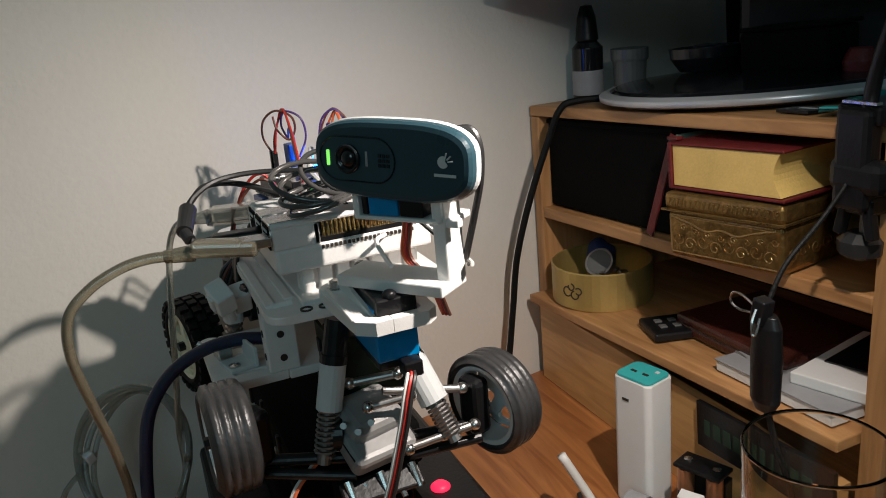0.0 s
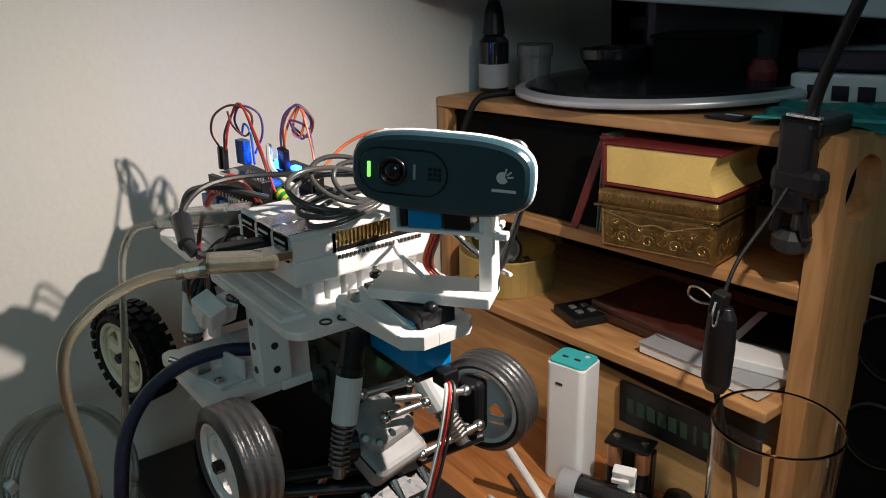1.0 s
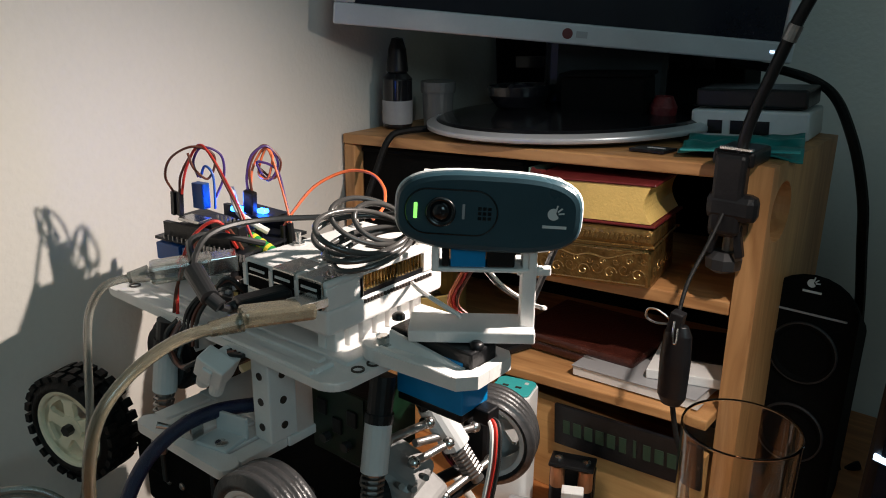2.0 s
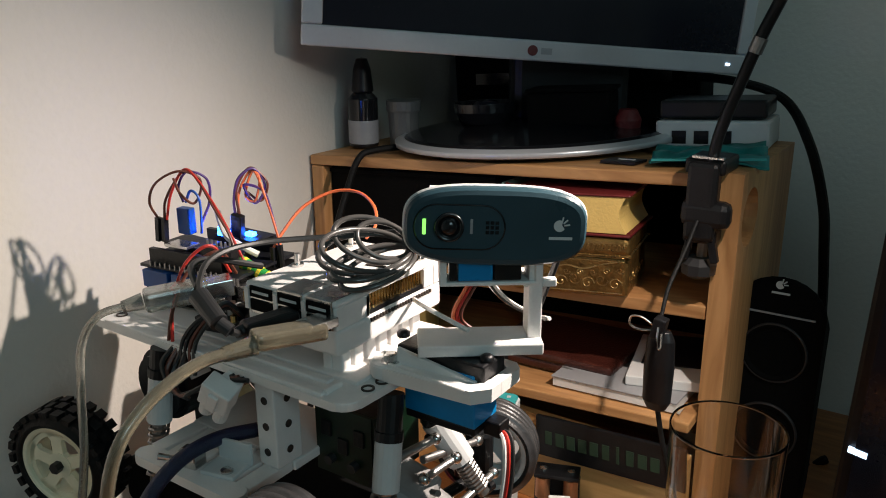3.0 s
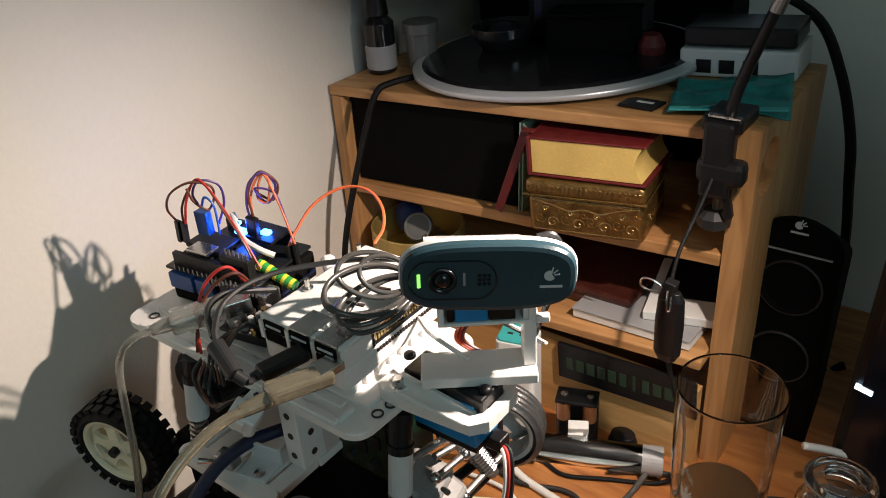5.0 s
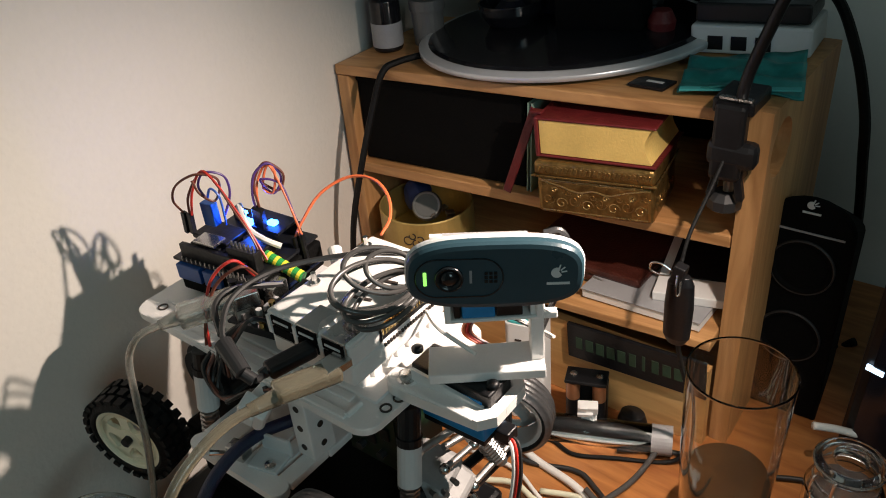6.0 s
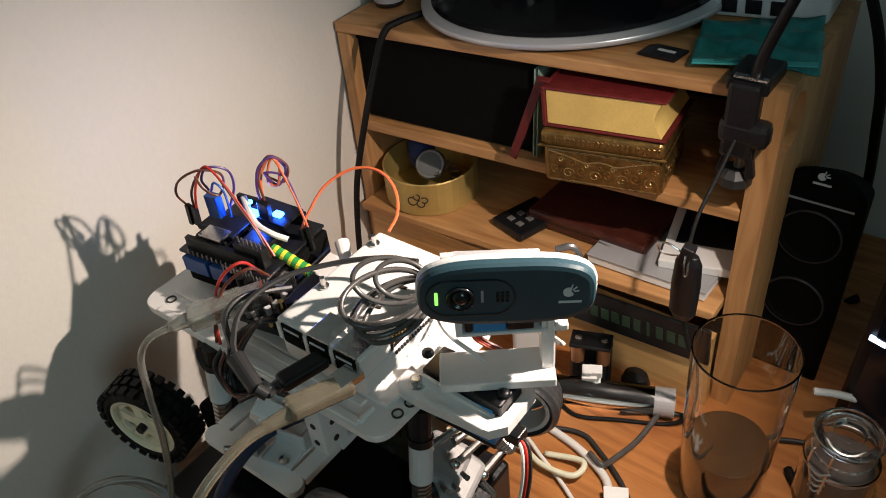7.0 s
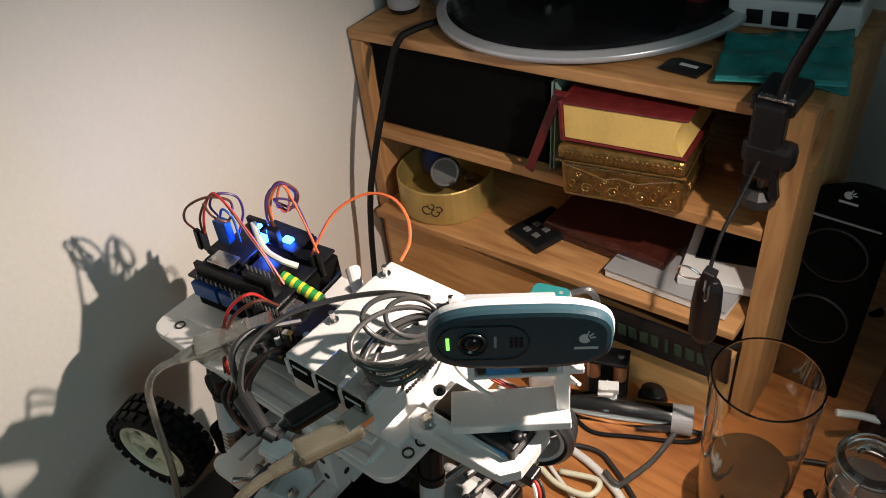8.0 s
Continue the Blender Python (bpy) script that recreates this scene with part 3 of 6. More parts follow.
part("body", boxes(((-0.560, 0.690, on_board(-0.56, TOP) + 0.046), (0.25, 0.07, 0.088), (0, -LIFT, 6), 0.003)), MATT, backing)
part("front_strip", boxes(((-0.5565, 0.6535, on_board(-0.56, TOP) + 0.05), (0.20, 0.002, 0.012), (0, -LIFT, 6), 0.0006)), BLACKGLOSS, backing)

bottle = thing("spray_bottle", (-0.681, 0.49, on_board(-0.681, TOP)), "small dark bottle with a black cap and pale label", "bottle")
bm0 = Matrix.Translation((-0.683, 0.492, on_board(-0.683, TOP) + 0.001))
part("body", lathe(bmesh.new(), [(0, 0), (0.0125, 0), (0.0135, 0.002), (0.0135, 0.044), (0.008, 0.050), (0.008, 0.055)], bm0, 24), BLACKGLOSS, bottle, smooth=True)
part("label_wrap", lathe(bmesh.new(), [(0.0136, 0.004), (0.0139, 0.005), (0.0139, 0.024), (0.0136, 0.025)], bm0, 24), GREY, bottle, "pale grey label", True)
part("cap", lathe(bmesh.new(), [(0.0095, 0.05), (0.01, 0.051), (0.008, 0.07), (0.005, 0.079), (0, 0.08)], bm0, 20), BLACK, bottle, smooth=True)
jarlet = thing("plastic_tub", (-0.652, 0.52, on_board(-0.652, TOP)), "small translucent plastic tub with round lid", "tub")
jm = Matrix.Translation((-0.655, 0.516, on_board(-0.655, TOP) + 0.001))
part("body", lathe(bmesh.new(), [(0, 0), (0.013, 0), (0.0145, 0.03), (0, 0.03)], jm, 24), TUBGREY, jarlet)
part("lid", lathe(bmesh.new(), [(0.0155, 0.03), (0.016, 0.032), (0.016, 0.04), (0, 0.041)], jm, 24), TUBGREY, jarlet)
card = thing("memory_card", (-0.425, 0.478, on_board(-0.425, TOP)), "small black memory card on the shelf top", "card")
CM = pose(-0.425, 0.474, on_board(-0.425, TOP) + 0.0008, 0, -LIFT, -8)
part("body", at_pose(slab(bmesh.new(), [(-0.014, -0.009), (0.014, -0.009), (0.014, 0.009), (-0.010, 0.009), (-0.014, 0.005)], 0, 0.0018), CM), BLACK, card)
part("print_bar", at_pose(boxes(((0.002, 0.001, 0.002), (0.013, 0.003, 0.0003))), CM), LABELGREY, card)
hub = thing("network_switch", (-0.365, 0.56, on_board(-0.365, TOP)), "pale plastic box with dark square sockets", "device")
HM = pose(-0.386, 0.572, on_board(-0.386, TOP) + 0.001, 0, -LIFT, 4)
part("body", at_pose(boxes(((0, 0, 0.011), (0.085, 0.05, 0.021), (0, 0, 0), 0.002)), HM), LABELGREY, hub)
for k in range(3):
    part("socket", at_pose(boxes(((-0.024 + 0.017 * k, -0.0252, 0.009), (0.011, 0.001, 0.010))), HM), BLACK, hub)
part("lid_strip", at_pose(boxes(((0, 0, 0.030), (0.08, 0.045, 0.014), (0, 0, 0), 0.002)), HM), BLACK, hub)
bag = thing("snack_pouch", (-0.3725, 0.50, on_board(-0.3725, TOP) + 0.002), "flat crinkled turquoise foil pouch hanging over the shelf edge", "pouch")
pb = bmesh.new()
bmesh.ops.create_grid(pb, x_segments=26, y_segments=16, size=0.5, matrix=pose(-0.3725, 0.504, 0, 0, 0, 15) @ Matrix.Diagonal((0.078, 0.074, 1, 1)))
for v in pb.verts:
    u = (v.co.x + 0.3725) / 0.05
    v.co.z = on_board(v.co.x, TOP) + 0.006 + 0.004 * noise.noise(v.co * 55) - 0.003 * u * u + 0.002 * math.sin(v.co.y * 220)
bmesh.ops.solidify(pb, geom=pb.faces, thickness=0.0015)
foil = part("foil", pb, AQUABAG, bag, smooth=True)
part("sealed_edge", skew(boxes(((-0.3635, 0.4690, TOP + 0.0060), (0.074, 0.006, 0.0012), (0, 0, 15), 0.0004))), AQUA, bag, "pale turquoise sealed edge")

# ---- robot car, raised on a black box ----
BT = 0.068  # top of the black box
crate = thing("black_box", (-0.51, 0.185, TZ), "black plastic box with a red light carrying the robot car", "box")
CT = 0.047  # height of its lid
part("body", boxes(((-0.515, 0.186, (TZ + CT) / 2), (0.19, 0.155, CT - TZ), (0, 0, 0), 0.004)), BLACK, crate)
part("plinth", boxes(((-0.505, 0.180, (CT + BT) / 2), (0.135, 0.075, BT - CT), (0, 0, 0), 0.003)), MATT, crate, "raised black block under the chassis")
for k in range(9):
    part("vent_rib", boxes(((-0.4195, 0.125 + 0.014 * k, 0.012), (0.0016, 0.006, 0.05))), BLACK, crate)
part("power_light", lathe(bmesh.new(), [(0.0062, 0), (0.0062, 0.001), (0.004, 0.003), (0, 0.0036)], Matrix.Translation((-0.4747, 0.2396, CT)), 20), REDLED, crate, "glowing red button light", True)

robot = thing("robot_car", (-0.50, 0.18, BT), "home-built robot car with white decks, circuit boards and webcam", "robot")
tub = boxes(((-0.50, 0.18, BT + 0.016), (0.17, 0.05, 0.032), (0, 0, 0), 0.003), ((-0.50, 0.18, BT + 0.045), (0.15, 0.07, 0.026), (0, 0, 0), 0.004), ((-0.41, 0.18, BT + 0.03), (0.03, 0.035, 0.03), (0, 12, 0), 0.004))
part("chassis", tub, MATT, robot, "black plastic chassis tub")

for k, (sx, sz) in enumerate(((-0.56, 0.09), (-0.53, 0.105), (-0.50, 0.088), (-0.47, 0.107), (-0.445, 0.092))):
    part("chassis_screw", lathe(bmesh.new(), [(0.0022, 0), (0.0022, 0.0008), (0.0012, 0.0014), (0, 0.0014)], pose(sx, 0.145 if sz > 0.1 else 0.155, sz, 90, 0, 0), 12), DULL, robot)
for k in range(3):
    part("chassis_rib", boxes(((-0.545 + 0.045 * k, 0.1445, BT + 0.045), (0.004, 0.002, 0.022), (0, 0, 0), 0.0006)), BLACK, robot)

DZ = 0.208


def deck_outline():
    pts = []
    for cx, cy, a0 in ((-0.413, 0.226, 0), (-0.580, 0.226, 90), (-0.580, 0.1545, 180), (-0.4165, 0.1525, 270)):
        r = 0.009
        pts += [(cx + r * math.cos(radians(a0 + 15 * k)), cy + r * math.sin(radians(a0 + 15 * k))) for k in range(7)]
    return pts


part("upper_deck", slab(bmesh.new(), deck_outline(), DZ - 0.0055, DZ - 0.0015, Matrix(), 0.0006), PRINT, robot, "white printed plastic deck with a long groove")
part("deck_rim", boxes(((-0.4985, 0.1475, DZ - 0.0012), (0.150, 0.0045, 0.0022), (0, 0, 0), 0.0005)), PRINT, robot)
part("deck_rim", boxes(((-0.494, 0.1575, DZ - 0.0012), (0.130, 0.0045, 0.0022), (0, 0, 0), 0.0005)), PRINT, robot)
part("deck_rim", rods(((-0.4235, 0.1475, DZ - 0.0008), (-0.4235, 0.1575, DZ - 0.0008), 0.0016), seg=12), PRINT, robot)
part("deck_tray", boxes(((-0.497, 0.197, DZ - 0.001), (0.16, 0.072, 0.0026), (0, 0, 0), 0.0006)), PRINT, robot)
for hx, hy in ((-0.4115, 0.1615), (-0.4105, 0.1700), (-0.574, 0.156)):
    part("bolt_hole", lathe(bmesh.new(), [(0.0022, 0.0), (0.0030, 0.0), (0.0030, 0.0008), (0.0022, 0.0008)], Matrix.Translation((hx, hy, DZ - 0.0016)), 16, close=True), CHAR, robot)

LZ = 0.1600
LX0, LX1, LY0, LY1 = -0.5235, -0.4525, 0.1185, 0.2
part("lower_deck", slab(bmesh.new(), round_outline(LX1 - LX0, 0.011, 0.005, 5, (LX0 + LX1) / 2, LY0 + 0.0055), LZ - 0.005, LZ, Matrix(), 0.0005), PRINT, robot, "white printed lower deck with cooling slots")
part("lower_deck", boxes((((LX0 + LX1) / 2, 0.178, LZ - 0.0025), (LX1 - LX0, 0.044, 0.005), (0, 0, 0), 0.0008)), PRINT, robot)
for k in range(6):
    part("deck_slat", boxes(((LX0 + 0.006 + 0.0118 * k, 0.1425, LZ - 0.0025), (0.0095, 0.0265, 0.0049), (0, 0, 0), 0.0005)), PRINT, robot)


def square_post(x0, x1, y0, y1, z0, z1):
    """A square post with softened edges."""
    bm = bmesh.new()
    box(bm, ((x0 + x1) / 2, (y0 + y1) / 2, (z0 + z1) / 2), (x1 - x0, y1 - y0, z1 - z0), (0, 0, 0), 0.0008)
    return bm


P = (-0.4655, -0.4535, 0.1465, 0.1625)
post = part("deck_post", square_post(*P, LZ, DZ - 0.0056), PRINT, robot, "white printed post with drilled holes")
for z in (0.1675, 0.1805, 0.1935):
    part("hole", lathe(bmesh.new(), [(0, 0.0002), (0.0015, 0.0002), (0.0019, 0.0004), (0.0019, 0.0)], pose((P[0] + P[1]) / 2, P[2], z, 90, 0, 0), 16), CHAR, post)
    part("hole", lathe(bmesh.new(), [(0, 0.0002), (0.0015, 0.0002), (0.0019, 0.0004), (0.0019, 0.0)], pose(P[1], (P[2] + P[3]) / 2, z, 0, 90, 0), 16), CHAR, post)
part("deck_post", square_post(-0.4665, -0.4545, 0.205, 0.221, LZ, DZ - 0.0056), PRINT, robot)
part("deck_post", square_post(-0.561, -0.549, 0.185, 0.201, 0.13, DZ - 0.0056), BLACK, robot)
cbd = part("control_board", boxes(((-0.437, 0.1735, 0.166), (0.034, 0.0016, 0.036))), PCBGREEN, robot, "dark green circuit board stack")
part("board_block", boxes(((-0.437, 0.1905, 0.165), (0.032, 0.030, 0.034), (0, 0, 0), 0.002)), BLACK, cbd)
for k in range(3):
    part("board_chip", boxes(((-0.447 + 0.010 * k, 0.1722, 0.172 - 0.007 * (k % 2)), (0.006, 0.0014, 0.008), (0, 0, 0), 0.0004)), BLACK, cbd)
for k in range(2):
    part("board_can", rods(((-0.444 + 0.014 * k, 0.1727, 0.157), (-0.444 + 0.014 * k, 0.1690, 0.157), 0.0024), seg=12), DARKGREY, cbd)
part("board_edge", boxes(((-0.4195, 0.1905, 0.166), (0.0016, 0.034, 0.036))), PCBGREEN, cbd)
part("motor", rods(((-0.535, 0.15, 0.18), (-0.535, 0.205, 0.18), 0.019), ((-0.535, 0.146, 0.18), (-0.535, 0.15, 0.18), 0.016), seg=28), BLACK, robot, "round black motor")
part("motor_label", boxes(((-0.520, 0.158, 0.191), (0.012, 0.012, 0.0006), (0, 50, 0))), PAPER, robot)


def wheel(c, yaw, r, w, rim_r, ribs, rim_mat, tyre_mat, knobs, inner=False):
    """A wheel about an axle along y, its open side towards -y."""
    m = pose(*c, 0, 0, yaw) @ pose(0, 0, 0, 90, 0, 0)
    h = w / 2
    prof = [(rim_r, h - 0.001), (rim_r + 0.002, h), (r - 0.004, h * 0.97), (r - 0.001, h * 0.8)]
    n = ribs
    for k in range(n):
        a, b = h * 0.8 - 1.6 * h * k / n, h * 0.8 - 1.6 * h * (k + 1) / n
        prof += [(r, a - 0.0006), (r, b + 0.0008), (r - 0.0016, b + 0.0004)] if k < n - 1 else [(r, a - 0.0006), (r - 0.001, b)]
    prof += [(r - 0.004, -h * 0.97), (rim_r + 0.002, -h), (rim_r, -h + 0.001)]
    wh = part("wheel", lathe(bmesh.new(), prof, m, 48, close=True), tyre_mat, robot, "black ribbed rubber tyre" if not knobs else "knobbly black rubber tyre", True)
    if knobs:
        kb = bmesh.new()
        for k in range(26):
            a = 2 * math.pi * k / 26
            for j, u in enumerate((-0.34, 0.0, 0.34)):
                aa = a + (0.12 if j == 1 else 0)
                kb_m = m @ pose(0, 0, 0, 0, 0, math.degrees(aa)) @ pose(r + 0.0008, 0, u * w, 0, 0, 0)
                box(kb, (0, 0, 0), (0.0030, 0.0046, w * 0.26))
                bmesh.ops.transform(kb, matrix=kb_m, verts=kb.verts[-8:])
        part("tread", kb, tyre_mat, wh)
    rm = bmesh.new()
    lathe(rm, [(rim_r, h - 0.0015), (rim_r - 0.0025, h - 0.0015), (rim_r - 0.003, h - 0.006), (rim_r - 0.003, -h + 0.004), (rim_r, -h + 0.002)], m, 40)
    part("rim", rm, rim_mat, wh, "", True)
    disc = bmesh.new()
    for k in range(5):
        a = 72 * k + 20
        wedge = [(0.003, -0.0035), (rim_r * 0.62, -0.0032), (rim_r - 0.0027, -0.0075), (rim_r - 0.0027, 0.0075), (rim_r * 0.62, 0.0032), (0.003, 0.0035)]
        slab(disc, wedge, h - 0.0062, h - 0.0035, m @ pose(0, 0, 0, 0, 0, a))
    lathe(disc, [(0, h - 0.003), (rim_r * 0.32, h - 0.003), (rim_r * 0.34, h - 0.006), (0, h - 0.007)], m, 24)
    lathe(disc, [(rim_r - 0.003, h - 0.0035), (rim_r * 0.74, h - 0.0035), (rim_r * 0.74, h - 0.0062), (rim_r - 0.003, h - 0.0062)], m, 40)
    bmesh.ops.recalc_face_normals(disc, faces=disc.faces)
    if not inner:
        part("spokes", disc, rim_mat, wh)
    else:
        bmesh.ops.transform(disc, matrix=m @ Matrix.Translation((0, 0, -w + 0.006)) @ m.inverted(), verts=disc.verts)
        part("spokes", disc, rim_mat, wh)
    part("axle_nut", lathe(bmesh.new(), [(0, h + 0.001), (0.003, h + 0.001), (0.003, h - 0.004), (0, h - 0.004)], m, 6), BLACK, wh)
    return wh


FRY = 0.247
wheel((-0.4225, 0.1185, 0.1485), 2, 0.0268, 0.0215, 0.0200, 4, WHITE, GREYRUBBER, False)
wheel((-0.402, FRY, 0.1395), 20, 0.0265, 0.0195, 0.0212, 4, LABELGREY, GREYRUBBER, False, True)
wheel((-0.5795, 0.1195, 0.1375), 15, 0.0285, 0.021, 0.0222, 3, CREAM, RUBBER, True)
wheel((-0.578, 0.243, 0.1375), 0, 0.0285, 0.025, 0.0222, 3, CREAM, RUBBER, True, True)


def shock(a, b, body, cap=0.2, long=0.32, wide=0.0062):
    a, b = Vector(a), Vector(b)
    d = b - a
    s = part("shock", rods((a, a + cap * d, 0.0058), (a + (cap - 0.06) * d, a + cap * d, 0.0066), seg=18), BLACK, robot, "spring shock absorber with a pale sleeve")
    part("sleeve", rods((a + cap * d, a + (cap + long) * d, wide), seg=18), body, s)
    coil = bmesh.new()
    q = d.to_track_quat("Z", "Y").to_matrix()
    pts = [a + d * (cap + long + (0.94 - long - cap) * k / 72) + q @ Vector((0.0048 * math.cos(k * 0.7854), 0.0048 * math.sin(k * 0.7854), 0)) for k in range(73)]
    cord(coil, pts, 0.0008, 5, 1)
    part("spring", coil, DULL, s)
    part("shaft", rods((a + 0.5 * d, b, 0.0034), seg=12), DULL, s)


shock((-0.409, 0.1745, 0.200), (-0.403, 0.157, 0.132), LABELGREY, 0.30)
shock((-0.411, 0.206, 0.176), (-0.388, 0.219, 0.132), LABELGREY, 0.10, 0.48, 0.0072)
shock((-0.528, 0.146, 0.203), (-0.532, 0.136, 0.130), LABELGREY)
gear = part("gearbox", boxes(((-0.408, 0.182, 0.146), (0.026, 0.030, 0.018), (0, 24, 15), 0.005, 3)), DULLGREY, robot, "worn grey front gearbox")
part("gearbox_half", boxes(((-0.3985, 0.183, 0.1365), (0.020, 0.034, 0.013), (0, 32, 12), 0.004, 3)), DULLGREY, gear)
part("gear_cover", rods(((-0.407, 0.1645, 0.144), (-0.405, 0.1695, 0.144), 0.0085), seg=20), BLACK, gear)
part("seam", boxes(((-0.402, 0.1825, 0.1425), (0.024, 0.0345, 0.0012), (0, 28, 13), 0.0004)), BLACK, gear)
for a, b, r in (((-0.405, 0.170, 0.130), (-0.418, 0.130, 0.134), 0.0030), ((-0.394, 0.170, 0.126), (-0.414, 0.131, 0.129), 0.0026), ((-0.405, 0.194, 0.132), (-0.400, 0.236, 0.130), 0.0030), ((-0.394, 0.196, 0.128), (-0.392, 0.234, 0.127), 0.0026)):
    part("suspension_arm", rods((a, b, r)), BLACK, robot, "black plastic suspension arm")
for a, b, r in (((-0.409, 0.176, 0.166), (-0.402, 0.198, 0.168), 0.0021), ((-0.404, 0.190, 0.160), (-0.398, 0.228, 0.153), 0.0020), ((-0.396, 0.180, 0.158), (-0.392, 0.200, 0.160), 0.0018), ((-0.392, 0.196, 0.133), (-0.389, 0.230, 0.137), 0.0020)):
    part("tie_rod", rods((a, b, r)), DULL, robot, "short steel tie rod")
for c in ((-0.405, 0.170, 0.130), (-0.400, 0.234, 0.130), (-0.418, 0.130, 0.134), (-0.398, 0.229, 0.153), (-0.389, 0.230, 0.137), (-0.402, 0.198, 0.168), (-0.396, 0.180, 0.158), (-0.409, 0.176, 0.166), (-0.392, 0.200, 0.160), (-0.391, 0.196, 0.133)):
    ball = bmesh.new()
    bmesh.ops.create_icosphere(ball, subdivisions=2, radius=0.0031, matrix=Matrix.Translation(c))
    part("ball_joint", ball, METAL, robot, "", True)
for k in range(3):
    part("link_bolt", rods(((-0.396 + 0.002 * (k % 3), 0.168 + 0.006 * k, 0.153 - 0.004 * (k % 2)), (-0.391 + 0.002 * (k % 3), 0.166 + 0.006 * k, 0.155 - 0.004 * (k % 2)), 0.0013, 0.0016), seg=8), DULL, robot)
part("steering_link", cords(([(-0.409, 0.200, 0.165), (-0.403, 0.208, 0.160), (-0.400, 0.214, 0.148), (-0.402, 0.218, 0.138)], 0.0022, 8, 6)), BLACK, robot)
part("hub_carrier", boxes(((-0.401, 0.236, 0.141), (0.014, 0.010, 0.030), (0, 0, 20), 0.003)), BLACK, robot)
part("hub_carrier", boxes(((-0.419, 0.131, 0.147), (0.014, 0.010, 0.028), (0, 0, 20), 0.003)), BLACK, robot)
skid = part("bumper", boxes(((-0.392, 0.181, 0.118), (0.012, 0.040, 0.004), (0, 35, 0), 0.001)), BLACK, robot, "small bumper plate with bright bolts")
for k in range(5):
    part("bumper_tooth", rods(((-0.394, 0.165 + 0.008 * k, 0.124 - 0.004 * (k % 2)), (-0.386, 0.166 + 0.008 * k, 0.115 - 0.003 * (k % 2)), 0.0021, 0.0014), seg=8), METAL, skid)

# circuit boards on the rear of the deck
AR = pose(-0.547, 0.203, DZ + 0.001, 0, 0, 7)
ard = part("controller_board", at_pose(boxes(((0, 0, 0.006), (0.064, 0.050, 0.0016)), ((0, 0, 0.003), (0.056, 0.044, 0.005))), AR), PCBBLUE, robot, "stacked microcontroller boards")
part("spacer_block", at_pose(boxes(((0, 0, 0.0092), (0.062, 0.0535, 0.0165), (0, 0, 0), 0.0012)), AR), MATT, ard, "black spacer block between the boards")
part("usb_socket", at_pose(boxes(((0.030, -0.019, 0.0125), (0.016, 0.012, 0.011), (0, 0, 0), 0.0005)), AR), METAL, ard)
part("shield_board", at_pose(boxes(((-0.002, 0.0, 0.0205), (0.064, 0.052, 0.0016))), AR), PCBDARK, ard)
part("terminal", at_pose(boxes(((-0.021, -0.0245, 0.0145), (0.018, 0.009, 0.0095), (0, 0, 0), 0.0005)), AR), BLUEPLUG, ard, "blue screw terminal")
part("terminal", at_pose(boxes(((-0.003, -0.0245, 0.0145), (0.013, 0.009, 0.0095), (0, 0, 0), 0.0005)), AR), BLUEPLUG, ard)
part("header", at_pose(boxes(((-0.004, -0.022, 0.0255), (0.05, 0.003, 0.0085))), AR), BLACK, ard)
part("header", at_pose(boxes(((-0.004, 0.022, 0.0255), (0.05, 0.003, 0.0085))), AR), BLACK, ard)
part("header", at_pose(boxes(((0.002, -0.006, 0.0135), (0.05, 0.03, 0.013))), AR), BLACK, ard)
part("chip", at_pose(boxes(((-0.018, -0.006, 0.024), (0.022, 0.02, 0.005), (0, 0, 0), 0.0006)), AR), BLACK, ard)
part("chip", at_pose(boxes(((0.010, -0.006, 0.0245), (0.018, 0.018, 0.007), (0, 0, 0), 0.0006)), AR), BLACK, ard)
part("relay_cover", at_pose(boxes(((-0.016, -0.004, 0.0285), (0.026, 0.018, 0.003), (0, 4, 0), 0.0008)), AR), BLACK, ard)
pins = bmesh.new()
for k in range(14):
    box(pins, (-0.026 + 0.0035 * k, -0.0262, 0.0222), (0.0007, 0.0007, 0.0028))
    box(pins, (0.002 + 0.0026 * k, -0.0285, 0.0215), (0.0009, 0.0009, 0.004))
tagged(part("pin_row", at_pose(pins, AR), DULL, ard), "", "", "", "stuff")
for kx, ky, h in ((0.016, -0.031, 0.012), (0.022, -0.031, 0.012), (0.028, -0.029, 0.010)):
    part("capacitor", at_pose(rods(((kx, ky, 0.010), (kx, ky, 0.010 + h), 0.0026), seg=14), AR), BLACK, ard)
part("radio_module", at_pose(boxes(((0.006, 0.014, 0.0315), (0.028, 0.018, 0.0016), (0, 3, 0))), AR), PCBDARK, ard, "small lit blue module")
part("blue_light", at_pose(boxes(((-0.002, 0.006, 0.0340), (0.0075, 0.0050, 0.0030), (0, 0, 0), 0.001)), AR), BLUELED, ard, "bright blue status light")
part("blue_light", at_pose(boxes(((0.012, 0.011, 0.0338), (0.0060, 0.0045, 0.0026), (0, 0, 0), 0.001)), AR), BLUELED, ard)
part("blue_light", at_pose(boxes(((-0.012, 0.014, 0.0335), (0.0025, 0.0028, 0.0018))), AR), BLUELED, ard)
part("plug_block", boxes(((-0.5655, 0.1965, 0.2505), (0.0085, 0.0055, 0.0145), (0, 0, 8), 0.0006)), BLUEPLUG, ard, "dark blue jumper plug")
part("plug_block", boxes(((-0.5395, 0.2095, 0.2485), (0.0070, 0.0040, 0.0135), (8, 12, 8), 0.0006)), BLACK, ard)
part("plug_block", boxes(((-0.5775, 0.187, 0.2460), (0.0028, 0.0028, 0.0135), (0, 6, 0))), BLACK, ard)
